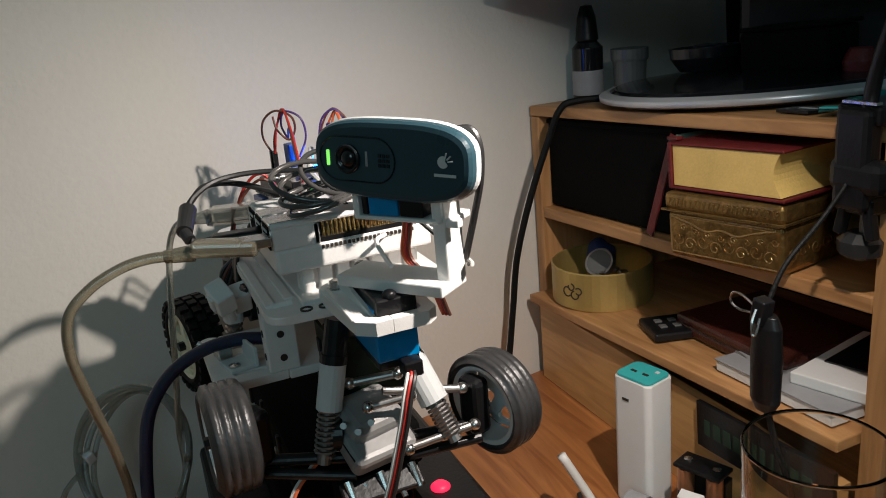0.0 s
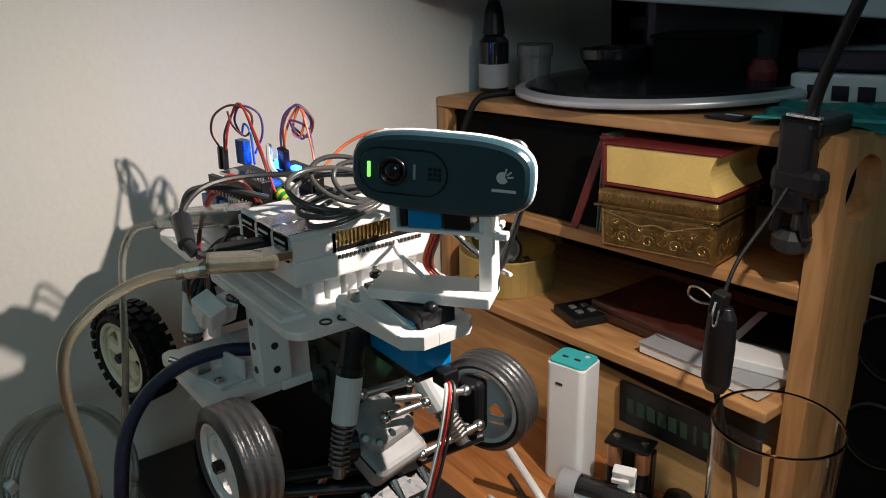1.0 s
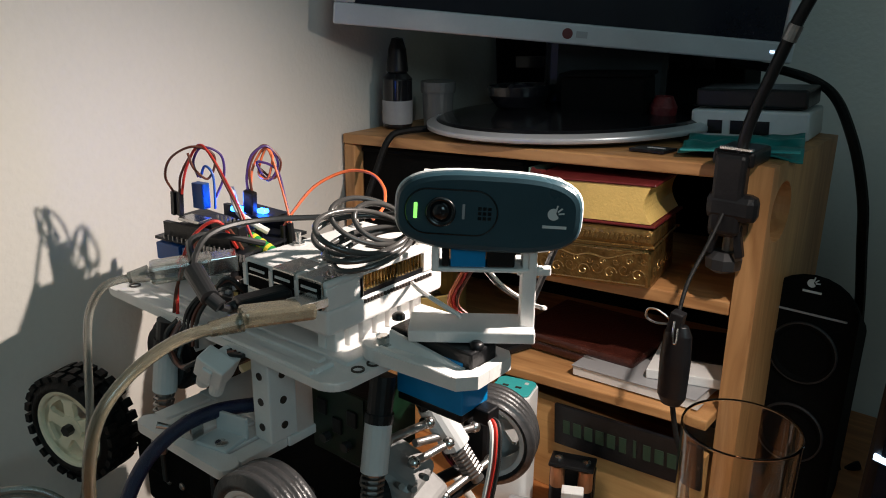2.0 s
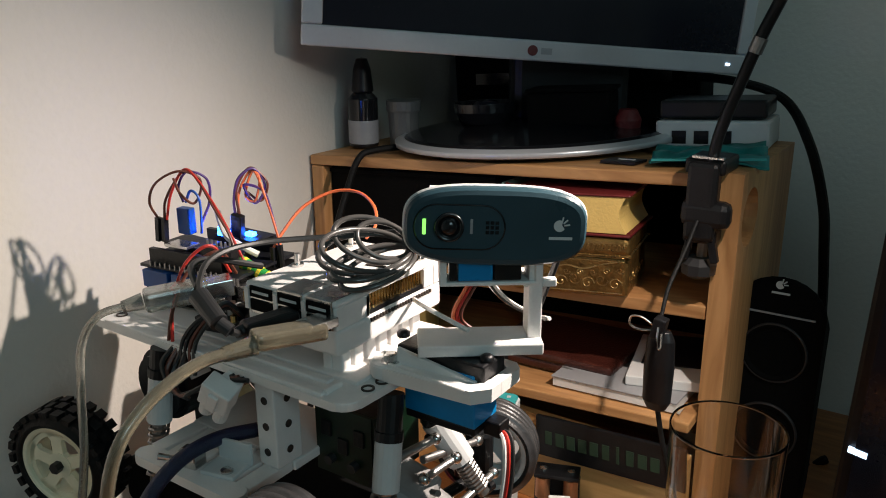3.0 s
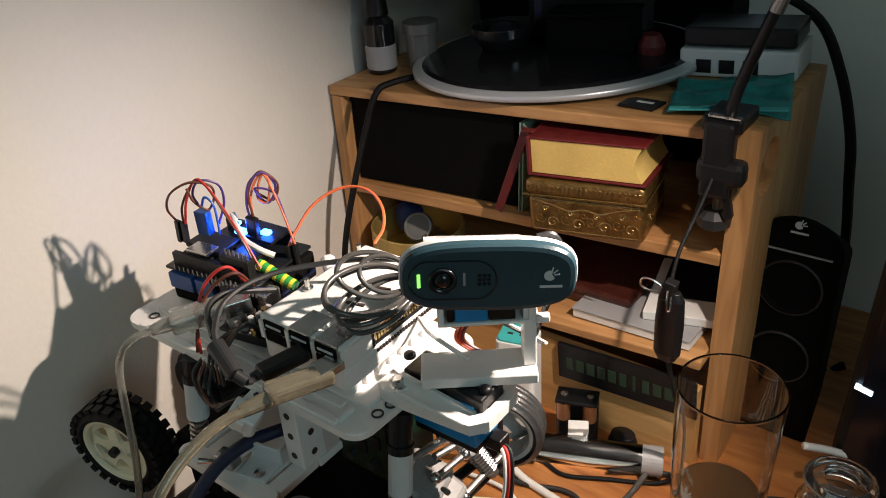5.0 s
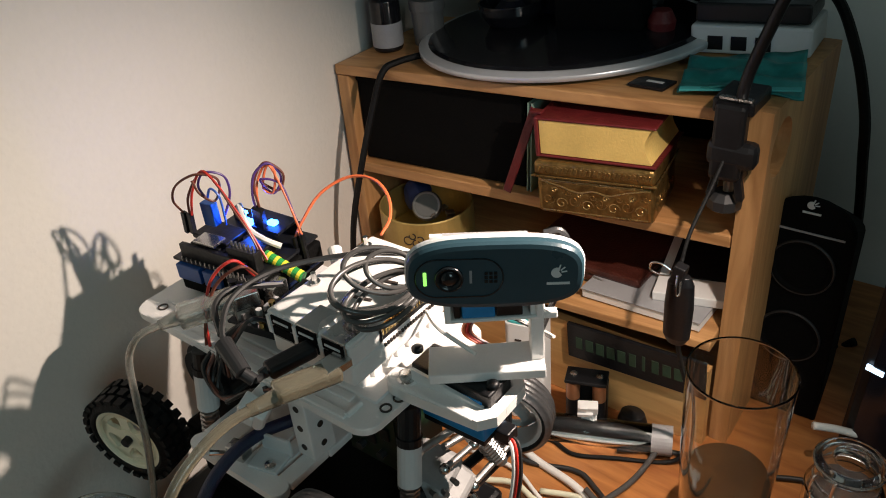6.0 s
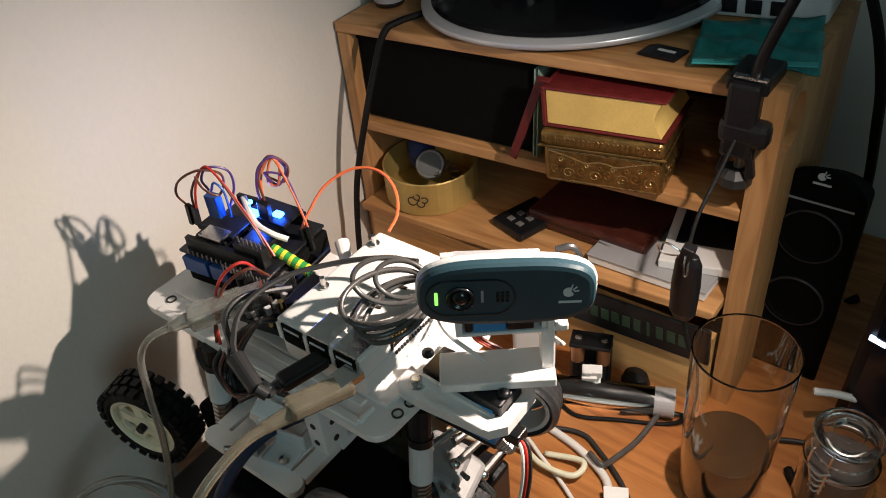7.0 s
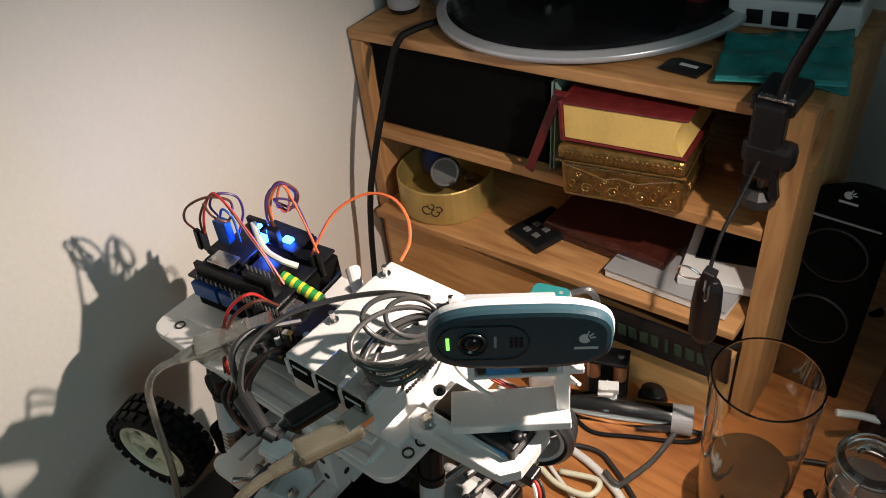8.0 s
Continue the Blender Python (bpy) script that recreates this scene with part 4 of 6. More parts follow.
part("plug_block", boxes(((-0.5735, 0.188, 0.2460), (0.0028, 0.0028, 0.0135), (0, 6, 0))), BLACK, ard)
part("card_slot", at_pose(boxes(((-0.012, -0.016, 0.0318), (0.016, 0.010, 0.0016), (0, 0, 0), 0.0003)), AR), METAL, ard, "bright card slot")
part("pin_socket", at_pose(boxes(((0.016, -0.0185, 0.0285), (0.020, 0.006, 0.012), (0, 0, 0), 0.0005)), AR), BLACK, ard)
for k in range(6):
    part("pin", at_pose(boxes(((0.0085 + 0.0030 * k, -0.0185, 0.0360), (0.0008, 0.0008, 0.004))), AR), DULL, ard)


def up(x, y, z):
    return AR @ Vector((x, y, z))


loops = (
    (WIREBROWN, [(-0.577, 0.187, 0.252), (-0.5775, 0.183, 0.262), (-0.571, 0.1835, 0.273), (-0.560, 0.1895, 0.2795), (-0.5530, 0.197, 0.276), (-0.5545, 0.199, 0.268), (-0.5565, 0.195, 0.2615), (-0.5590, 0.189, 0.268), (-0.562, 0.188, 0.276)]),
    (WIREBROWN, [(-0.573, 0.188, 0.252), (-0.572, 0.189, 0.262), (-0.566, 0.192, 0.273), (-0.558, 0.194, 0.2800), (-0.549, 0.194, 0.274), (-0.538, 0.193, 0.262), (-0.527, 0.192, 0.250), (-0.519, 0.191, 0.236)]),
    (WIRERED, [(-0.571, 0.188, 0.252), (-0.568, 0.190, 0.266), (-0.560, 0.193, 0.2795), (-0.552, 0.194, 0.277), (-0.541, 0.194, 0.266), (-0.529, 0.193, 0.253), (-0.517, 0.192, 0.237)]),
    (WIREPURPLE, [(-0.566, 0.196, 0.261), (-0.565, 0.193, 0.270), (-0.559, 0.195, 0.2785), (-0.5540, 0.203, 0.274), (-0.555, 0.205, 0.262), (-0.557, 0.200, 0.250)]),
    (WIREBLUE, [(-0.564, 0.196, 0.261), (-0.559, 0.196, 0.268), (-0.554, 0.197, 0.264), (-0.555, 0.198, 0.252), (-0.557, 0.199, 0.244)]),
    (WIREPURPLE, [(-0.540, 0.209, 0.254), (-0.5415, 0.210, 0.263), (-0.540, 0.213, 0.274), (-0.5355, 0.220, 0.2785), (-0.534, 0.226, 0.268), (-0.537, 0.221, 0.259), (-0.5385, 0.215, 0.270), (-0.531, 0.222, 0.266), (-0.524, 0.221, 0.252), (-0.518, 0.219, 0.238)]),
    (WIREORANGE, [(-0.539, 0.210, 0.254), (-0.5425, 0.215, 0.266), (-0.538, 0.220, 0.277), (-0.533, 0.2215, 0.273), (-0.535, 0.219, 0.261), (-0.540, 0.217, 0.264), (-0.536, 0.2205, 0.2770), (-0.529, 0.2215, 0.262), (-0.522, 0.220, 0.248), (-0.517, 0.219, 0.236)]),
    (WIREBROWN, [(-0.538, 0.210, 0.254), (-0.541, 0.212, 0.268), (-0.537, 0.219, 0.2790), (-0.5325, 0.2265, 0.270), (-0.5355, 0.224, 0.260), (-0.5390, 0.217, 0.266)]),
)
for k, (mat, pts) in enumerate(loops):
    part("jumper_wire", cords((pts, 0.00072, 6, 8)), mat, robot)
part("jumper_plug", rods(((-0.5185, 0.219, 0.2385), (-0.5165, 0.218, 0.224), 0.0019), seg=8), BLACK, robot)
part("jumper_plug", rods(((-0.5215, 0.217, 0.2370), (-0.5205, 0.216, 0.224), 0.0019), seg=8), BLACK, robot)
part("jumper_wire", cords(([(-0.5215, 0.217, 0.236), (-0.5215, 0.224, 0.243), (-0.517, 0.237, 0.2560), (-0.505, 0.249, 0.2640), (-0.490, 0.2535, 0.2645), (-0.477, 0.2500, 0.2590), (-0.4690, 0.2410, 0.2520), (-0.4665, 0.2300, 0.2480)], 0.0009, 6, 8)), WIREORANGE, robot, "long orange jumper wire bent in a loop")
part("jumper_wire", cords(([up(0.030, -0.027, 0.026), Vector((-0.512, 0.168, 0.252)), Vector((-0.520, 0.158, 0.244)), Vector((-0.522, 0.150, 0.225)), Vector((-0.520, 0.146, 0.205))], 0.0009, 6, 8)), WIRERED, robot)
part("jumper_wire", cords(([up(0.034, -0.027, 0.026), Vector((-0.507, 0.168, 0.250)), Vector((-0.517, 0.157, 0.241)), Vector((-0.520, 0.148, 0.223)), Vector((-0.524, 0.146, 0.203))], 0.0009, 6, 8)), WIREBROWN, robot)
s0, s1 = Vector((-0.527, 0.1985, 0.2335)), Vector((-0.504, 0.203, 0.2235))
sl = part("wire_sleeve", rods((s0, s1, 0.0032), seg=14), STRIPEG, robot, "green and yellow striped wire sleeve")
for k in range(5):
    a = s0.lerp(s1, (k + 0.35) / 5)
    b = s0.lerp(s1, (k + 0.75) / 5)
    part("stripe", rods((a, b, 0.0034), seg=14), STRIPEY, sl)
part("white_lead", cords(([up(-0.004, 0.004, 0.046), up(0.006, -0.002, 0.036), up(0.016, -0.002, 0.031), up(0.024, 0.002, 0.026)], 0.0018, 8, 8)), WIREWHITE, robot)
part("barrel_plug", rods((up(0.050, 0.016, 0.022), up(0.060, 0.006, 0.016), 0.0042, 0.0034), (up(0.060, 0.006, 0.016), up(0.066, 0.0, 0.012), 0.0028), seg=14), WHITE, robot)
part("barrel_plug", rods((up(0.066, 0.028, 0.016), up(0.076, 0.022, 0.016), 0.0052, 0.0034), seg=14), WHITE, robot)
part("bridge_board", boxes(((-0.489, 0.186, DZ + 0.010), (0.022, 0.034, 0.014), (0, 0, 7), 0.001)), PCBDARK, robot)
for k in range(4):
    part("capacitor", rods(((-0.494 + 0.004 * k, 0.172 + 0.002 * k, DZ + 0.016), (-0.494 + 0.004 * k, 0.172 + 0.002 * k, DZ + 0.023), 0.0018), seg=10), (GOLD, BLACK, LABELGREY, WIREORANGE)[k], robot)

brk = part("breakout_board", boxes(((-0.507, 0.1755, DZ + 0.0075), (0.030, 0.026, 0.0016), (0, 0, 10)), ((-0.507, 0.1755, DZ + 0.0035), (0.024, 0.020, 0.0070), (0, 0, 10))), PCBDARK, robot, "small dark driver board crowded with parts")
part("board_socket", boxes(((-0.516, 0.1690, DZ + 0.0125), (0.011, 0.010, 0.0085), (0, 0, -25), 0.0004)), METAL, brk, "steel board socket")
rng = random.Random(11)
for k in range(16):
    bx_, by_, bh = -0.519 + 0.0068 * (k % 4) + rng.uniform(-0.001, 0.001), 0.1655 + 0.0062 * (k // 4) + rng.uniform(-0.001, 0.001), rng.uniform(0.0015, 0.0055)
    if k % 3:
        part("board_chip", boxes(((bx_, by_, DZ + 0.0083 + bh / 2), (rng.uniform(0.002, 0.0045), rng.uniform(0.002, 0.004), bh), (0, 0, 10), 0.0003)), (BLACK, DULL, GREY, BLACK)[k % 4], brk)
    else:
        part("capacitor", rods(((bx_, by_, DZ + 0.008), (bx_, by_, DZ + 0.010 + bh), 0.0017), seg=10), (DULL, CHAR, LABELGREY, GOLD)[k % 4], brk)
for k in range(4):
    part("lead_wire", cords(([(-0.500 + 0.002 * k, 0.170, DZ + 0.010), (-0.497 + 0.002 * k, 0.162 - 0.002 * k, DZ + 0.017 + 0.002 * k), (-0.505 + 0.002 * k, 0.152, DZ + 0.013), (-0.512 + 0.003 * k, 0.146, DZ + 0.002), (-0.511 + 0.003 * k, 0.1435, DZ - 0.012)], 0.0011, 6, 8)), (WIREDARK, BLACK, WIREBROWN, WIREDARK)[k], robot)

# single-board computer in a white case
CX0, CX1, CY0, CY1, CZ0, CZ1 = -0.4725, -0.4195, 0.1525, 0.2290, 0.2265, 0.2465
cxm, cym = (CX0 + CX1) / 2, (CY0 + CY1) / 2
case = part("computer_case", boxes(((cxm, cym, CZ0 + 0.0014), (CX1 - CX0, CY1 - CY0, 0.0122), (0, 0, 0), 0.002, 3)), PRINT, robot, "white printed case of a single-board computer")
lid = part("case_lid", boxes(((cxm, cym, CZ1 - 0.0015), (CX1 - CX0, CY1 - CY0, 0.003), (0, 0, 0), 0.0012)), PRINT, case)
for c, size, b in (((CX0 + 0.003, cym + 0.009, CZ0 + 0.0124), (0.005, CY1 - CY0 - 0.022, 0.0100), 0.0008), ((cxm, CY1 - 0.003, CZ0 + 0.0124), (CX1 - CX0, 0.006, 0.0100), 0.0008), ((CX1 - 0.0009, CY0 + 0.0110, CZ0 + 0.0124), (0.0018, 0.022, 0.0100), 0.0006), ((CX1 - 0.006, CY0 + 0.0205, CZ0 + 0.0124), (0.012, 0.003, 0.0100), 0.0006), ((CX1 - 0.004, CY1 - 0.0102, CZ0 + 0.0124), (0.008, 0.008, 0.0100), 0.0008)):
    part("case_wall", boxes((c, size, (0, 0, 0), b)), PRINT, case)
for x0, x1 in ((CX0 + 0.0030, CX0 + 0.0178), (CX0 + 0.0200, CX0 + 0.0344), (CX0 + 0.0366, CX0 + 0.0510)):
    port = boxes((((x0 + x1) / 2, CY0 + 0.008, CZ0 + (0.0120 if x0 < CX0 + 0.01 else 0.0137)), (x1 - x0, 0.017, 0.0130), (0, 0, 0), 0.0005))
    part("usb_port", port, METAL, case, "steel socket")
    part("socket_mouth", boxes((((x0 + x1) / 2, CY0 - 0.0007, CZ0 + 0.0162), (x1 - x0 - 0.0016, 0.0008, 0.0050))), MATT, case)
    part("socket_mouth", boxes((((x0 + x1) / 2, CY0 - 0.0007, CZ0 + 0.0100), (x1 - x0 - 0.0016, 0.0008, 0.0050))), MATT, case)
    part("socket_tongue", boxes((((x0 + x1) / 2, CY0 - 0.0012, CZ0 + 0.0162), (x1 - x0 - 0.005, 0.0006, 0.0011))), LABELGREY, case)
part("port_frame", boxes(((CX0 + 0.0189, CY0 + 0.001, CZ0 + 0.0124), (0.0022, 0.004, 0.0100)), ((CX0 + 0.0355, CY0 + 0.001, CZ0 + 0.0124), (0.0022, 0.004, 0.0100)), ((CX0 + 0.0012, CY0 + 0.002, CZ0 + 0.0124), (0.0024, 0.006, 0.0100))), PRINT, case)
part("pin_bed", boxes(((CX1 - 0.0040, CY0 + 0.0445, CZ0 + 0.0086), (0.006, 0.044, 0.0022))), BLACK, case)
gp = bmesh.new()
for k in range(20):
    for j in range(2):
        box(gp, (CX1 - 0.0050 + 0.0026 * j, CY0 + 0.0245 + 0.0021 * k, CZ0 + 0.0130), (0.0008, 0.0008, 0.008))
tagged(part("pin_header", gp, GOLD, case), "double row of gold pins", "", "", "stuff")
sl_ = bmesh.new()
for k in range(22):
    box(sl_, (CX1 + 0.0003, CY0 + 0.0225 + 0.0021 * k, CZ0 + 0.0055), (0.001, 0.0012, 0.0016))
tagged(part("vent_slots", sl_, CHAR, case), "", "", "", "stuff")
for k in range(3):
    part("top_slot", boxes(((cxm + 0.008 + 0.001 * k, CY0 + 0.030 + 0.0085 * k, CZ1 + 0.0003), (0.010, 0.0016, 0.0008), (0, 0, 12))), CHAR, case)
for sx, sy in ((CX0 + 0.005, CY0 + 0.028), (CX0 + 0.005, CY1 - 0.010), (CX1 - 0.006, CY1 - 0.010)):
    part("standoff", rods(((sx, sy, CZ1 - 0.0004), (sx, sy, CZ1 + 0.006), 0.0014), ((sx, sy, CZ1 - 0.0002), (sx, sy, CZ1 + 0.001), 0.003), seg=12), METAL, case)
for k in range(7):
    part("riser_block", boxes(((CX1 - 0.0120, CY0 + 0.0155 + 0.0088 * k, (DZ + CZ0) / 2), (0.006, 0.0062, CZ0 - DZ + 0.001), (0, 0, 0), 0.0008)), PRINT, robot)
part("riser_wall", boxes(((CX1 - 0.0175, CY0 + 0.042, (DZ + CZ0) / 2), (0.005, 0.060, CZ0 - DZ + 0.001), (0, 0, 0), 0.0006)), PRINT, robot)
part("riser_block", boxes(((CX0 + 0.008, CY1 - 0.006, (DZ + CZ0) / 2), (0.008, 0.010, CZ0 - DZ + 0.001), (0, 0, 0), 0.0008)), PRINT, robot)
part("case_riser", boxes(((cxm - 0.004, cym + 0.012, (DZ + CZ0) / 2), (0.030, 0.045, CZ0 - DZ), (0, 0, 0), 0.0006)), PRINT, robot, "white printed riser under the case")

# pan servo, its mount and the camera bracket
SX0, SX1, SY0, SY1 = -0.4065, -0.3700, 0.1805, 0.1995
servo = part("pan_servo", boxes((((SX0 + SX1) / 2, (SY0 + SY1) / 2, 0.2030), (SX1 - SX0, SY1 - SY0, 0.025), (0, 0, 0), 0.0008)), BLUE, robot, "blue metal-cased servo")
part("servo_base", boxes((((SX0 + SX1) / 2, (SY0 + SY1) / 2, 0.1888), (SX1 - SX0 - 0.0006, SY1 - SY0 - 0.0006, 0.004), (0, 0, 0), 0.0008)), BLACK, servo)
part("servo_top", boxes((((SX0 + SX1) / 2, (SY0 + SY1) / 2, 0.2163), (SX1 - SX0 + 0.008, SY1 - SY0 - 0.001, 0.0085), (0, 0, 0), 0.001)), BLACK, servo)
part("horn", lathe(bmesh.new(), [(0, 0.0), (0.0065, 0.0), (0.0065, 0.0006), (0.004, 0.0008), (0, 0.0008)], Matrix.Translation((-0.384, 0.193, 0.2203)), 20), BLACK, servo)
for sx, sy in ((-0.3685, 0.188), (-0.3685, 0.196), (-0.4135, 0.190)):
    part("screw", lathe(bmesh.new(), [(0.003, 0), (0.003, 0.0018), (0.0018, 0.0028), (0, 0.0028)], Matrix.Translation((sx, sy, 0.2204)), 14), BLACK, servo, "", True)
mount = bmesh.new()
slab(mount, [(-0.4205, 0.1735), (-0.4150, 0.1695), (-0.4050, 0.1690), (-0.3665, 0.1715), (-0.3605, 0.1785), (-0.3605, 0.1860), (-0.3655, 0.1860), (-0.3680, 0.1800), (-0.4050, 0.1800), (-0.4205, 0.1850)], 0.2075, 0.2135)
slab(mount, [(-0.3655, 0.1862), (-0.3605, 0.1862), (-0.3605, 0.2020), (-0.3645, 0.2065), (-0.4160, 0.2085), (-0.4160, 0.2025), (-0.3675, 0.2010), (-0.3655, 0.1990)], 0.2075, 0.2135)
bmesh.ops.recalc_face_normals(mount, faces=mount.faces)
part("servo_mount", mount, PRINT, robot, "white printed servo arm")
part("mount_boss", lathe(bmesh.new(), [(0, 0.0), (0.0078, 0.0), (0.0078, 0.0048), (0.0070, 0.0056), (0, 0.0056)], Matrix.Translation((-0.4125, 0.1765, 0.2085)), 28), PRINT, robot)
for y0, y1, z0, z1 in ((0.1782, 0.1808, 0.0075, 0.0004), (0.1712, 0.1725, 0.0025, 0.0004)):
    ridge = bmesh.new()
    a, b = Vector((-0.4075, y0, 0.2132)), Vector((-0.3690, y1 - 0.0005, 0.2132))
    side = Vector((0, 0.0012, 0))
    low = [ridge.verts.new(p) for p in (a - side, a + side, b + side, b - side)]
    high = [ridge.verts.new(p) for p in (a - side * 0.7 + Vector((0, 0, z0)), a + side * 0.7 + Vector((0, 0, z0)), b + side * 0.7 + Vector((0, 0, z1)), b - side * 0.7 + Vector((0, 0, z1)))]
    ridge.faces.new(low[::-1])
    ridge.faces.new(high)
    for k in range(4):
        ridge.faces.new((low[k], low[(k + 1) % 4], high[(k + 1) % 4], high[k]))
    part("mount_rib", ridge, PRINT, robot)
part("mount_screw", lathe(bmesh.new(), [(0.0042, 0), (0.0045, 0.0008), (0.0032, 0.0012), (0.0032, 0.004), (0.002, 0.0045), (0, 0.0045)], Matrix.Translation((-0.4105, 0.1765, 0.2135)), 18), METAL, robot, "steel cap screw")

DV = Vector((0.80, 0.60, 0))
NV = Vector((-0.60, 0.80, 0))
YAW = math.degrees(math.atan2(DV.y, DV.x))
P0 = Vector((-0.3925, 0.1720, 0.2210))


def bracket_at(u, n, z):
    v = P0 + u * DV + n * NV
    return (v.x, v.y, P0.z + z)


br = part("camera_bracket", boxes((bracket_at(0.0265, 0.0115, 0.0026), (0.053, 0.021, 0.0052), (0, 0, YAW), 0.0007)), PRINT, robot, "white printed angle bracket")
part("upright", boxes((bracket_at(0.0500, 0.0150, 0.0285), (0.0060, 0.014, 0.0500), (0, 0, YAW), 0.0007)), PRINT, br)
part("cable_tie", boxes((bracket_at(0.0495, 0.0185, 0.029), (0.0092, 0.0195, 0.003), (0, 0, YAW), 0.0008), (bracket_at(0.056, 0.0105, 0.0295), (0.006, 0.004, 0.0035), (0, 0, YAW), 0.0006)), WHITE, br)
part("brace_wire", cords(([(CX1 + 0.001, 0.2050, 0.2320), (-0.4040, 0.1960, 0.2335), bracket_at(0.022, 0.012, 0.0074)], 0.0011, 6, 6)), PRINT, br)

WC = Vector((-0.3690, 0.1948, 0.2765))
TILT_UP = 3.0
WMAT = Matrix.Translation(WC) @ Matrix(((DV.x, NV.x, 0, 0), (DV.y, NV.y, 0, 0), (0, 0, 1, 0), (0, 0, 0, 1))) @ pose(0, 0, 0, -TILT_UP, 2.5, 0) @ Matrix.Scale(1.04, 4)


def super_outline(w, h, p=3.4, n=64):
    pts = []
    for k in range(n):
        a = 2 * math.pi * k / n
        c, s = math.cos(a), math.sin(a)
        pts.append((w / 2 * math.copysign(abs(c) ** (2 / p), c), h / 2 * math.copysign(abs(s) ** (2 / p), s)))
    return pts


def shell(layers, m, n=64):
    """A rounded body out of outlines set one behind the other along y."""
    bm = bmesh.new()
    rings = []
    for w, h, y in layers:
        rings.append([bm.verts.new(m @ Vector((x, y, z))) for x, z in super_outline(w, h, 3.2, n)])
    for a, b in zip(rings, rings[1:]):
        for k in range(n):
            bm.faces.new((a[k], a[(k + 1) % n], b[(k + 1) % n], b[k]))
    bm.faces.new(rings[0][::-1])
    bm.faces.new(rings[-1])
    bmesh.ops.recalc_face_normals(bm, faces=bm.faces)
    return bm


webcam = part("webcam", shell([(0.066, 0.0255, -0.0012), (0.0695, 0.029, -0.0008), (0.0715, 0.0308, 0.0006), (0.072, 0.0315, 0.003)], WMAT), TEAL, robot, "dark teal webcam face", False)
part("back_shell", shell([(0.072, 0.0316, 0.0031), (0.0732, 0.0326, 0.0040), (0.0728, 0.0322, 0.006), (0.069, 0.0285, 0.009), (0.060, 0.022, 0.0112), (0.046, 0.013, 0.0125)], WMAT), LABELGREY, webcam, "pale grey webcam shell", False)
ringb = bmesh.new()
cord(ringb, [WMAT @ Vector((x, -0.0014, z)) for x, z in round_outline(0.0355, 0.0175, 0.0087, 8, -0.0145, 0.0)] + [WMAT @ Vector((0.00325, -0.0014, 0.00005))], 0.00035, 6, 1)
part("face_ring", ringb, LENSRING, webcam)
part("lens_barrel", lathe(bmesh.new(), [(0.0058, -0.0002), (0.0058, 0.0012), (0.0050, 0.0018), (0.0042, 0.0006), (0.0026, -0.0001), (0, -0.0001)], WMAT @ pose(-0.0185, -0.0012, 0, 90, 0, 0), 36), LENSRING, webcam, "", True)
dome = bmesh.new()
lathe(dome, [(0.0036, 0.0006), (0.003, 0.0013), (0.0016, 0.0019), (0, 0.0021)], WMAT @ pose(-0.0185, -0.0012, 0, 90, 0, 0), 28)
part("lens", dome, BLACKGLOSS, webcam, "glossy round lens", True)
part("status_light", at_pose(boxes(((-0.0282, -0.0015, 0), (0.0014, 0.0007, 0.0062), (0, 0, 0), 0.0003)), WMAT), GREENLED, webcam, "lit green status light")
for kx in range(3):
    for kz in range(3):
        part("microphone_hole", at_pose(boxes(((-0.0036 + 0.0019 * kx, -0.0014, -0.0018 + 0.0019 * kz), (0.0013, 0.0004, 0.0013))), WMAT), LENSRING, webcam)
part("print_bar", at_pose(boxes(((-0.0098, -0.0013, 0.0004), (0.0010, 0.0003, 0.0058))), WMAT), GREY, webcam)
badge_bm = at_pose(boxes(((0.0252, -0.0014, -0.0036), (0.0092, 0.0003, 0.0011))), WMAT)
slab(badge_bm, [(0.0023 * math.cos(radians(a)), 0.0023 * math.sin(radians(a))) for a in range(60, 331, 18)] + [(0.0009, 0.0004)], 0, 0.0003, WMAT @ pose(0.0245, -0.0014, 0.0014, 90, 0, 0))
for a in (8, 42, 76):
    ray = Vector((math.cos(radians(a)), 0, math.sin(radians(a))))
    rod(badge_bm, WMAT @ (Vector((0.0250, -0.0014, 0.0014)) + 0.0014 * ray), WMAT @ (Vector((0.0250, -0.0014, 0.0014)) + 0.0036 * ray), 0.00035, None, 6)
part("badge", badge_bm, LABELGREY, webcam, "pale printed badge")
part("clip_base", at_pose(boxes(((-0.004, 0.0100, 0.0128), (0.036, 0.005, 0.0018), (0, 0, 0), 0.0009)), WMAT), GREY, webcam, "folded grey clip")
part("clip_hinge", at_pose(rods(((-0.026, 0.010, 0.0128), (-0.021, 0.010, 0.0128), 0.0014), seg=14), WMAT), WHITE, webcam)
tiltm = Matrix.Translation(WC) @ pose(0, 0, 0, 0, 0, YAW)
ts = part("tilt_servo", at_pose(boxes(((-0.008, 0.009, -0.0195), (0.0145, 0.012, 0.009), (0, 0, 0), 0.0006)), tiltm), BLUE, robot, "small blue servo under the camera")
part("servo_cap", at_pose(boxes(((0.0055, 0.009, -0.0195), (0.0115, 0.0118, 0.0088), (0, 0, 0), 0.0006), ((-0.0173, 0.009, -0.0195), (0.003, 0.0118, 0.0088), (0, 0, 0), 0.0006)), tiltm), BLACK, ts)
part("cradle", at_pose(boxes(((-0.002, 0.009, -0.0252), (0.042, 0.013, 0.0018), (0, 0, 0), 0.0006), ((0.0185, 0.009, -0.0195), (0.003, 0.013, 0.012), (0, 0, 0), 0.0006), ((-0.0215, 0.009, -0.0195), (0.003, 0.013, 0.012), (0, 0, 0), 0.0006)), tiltm), WHITE, ts)


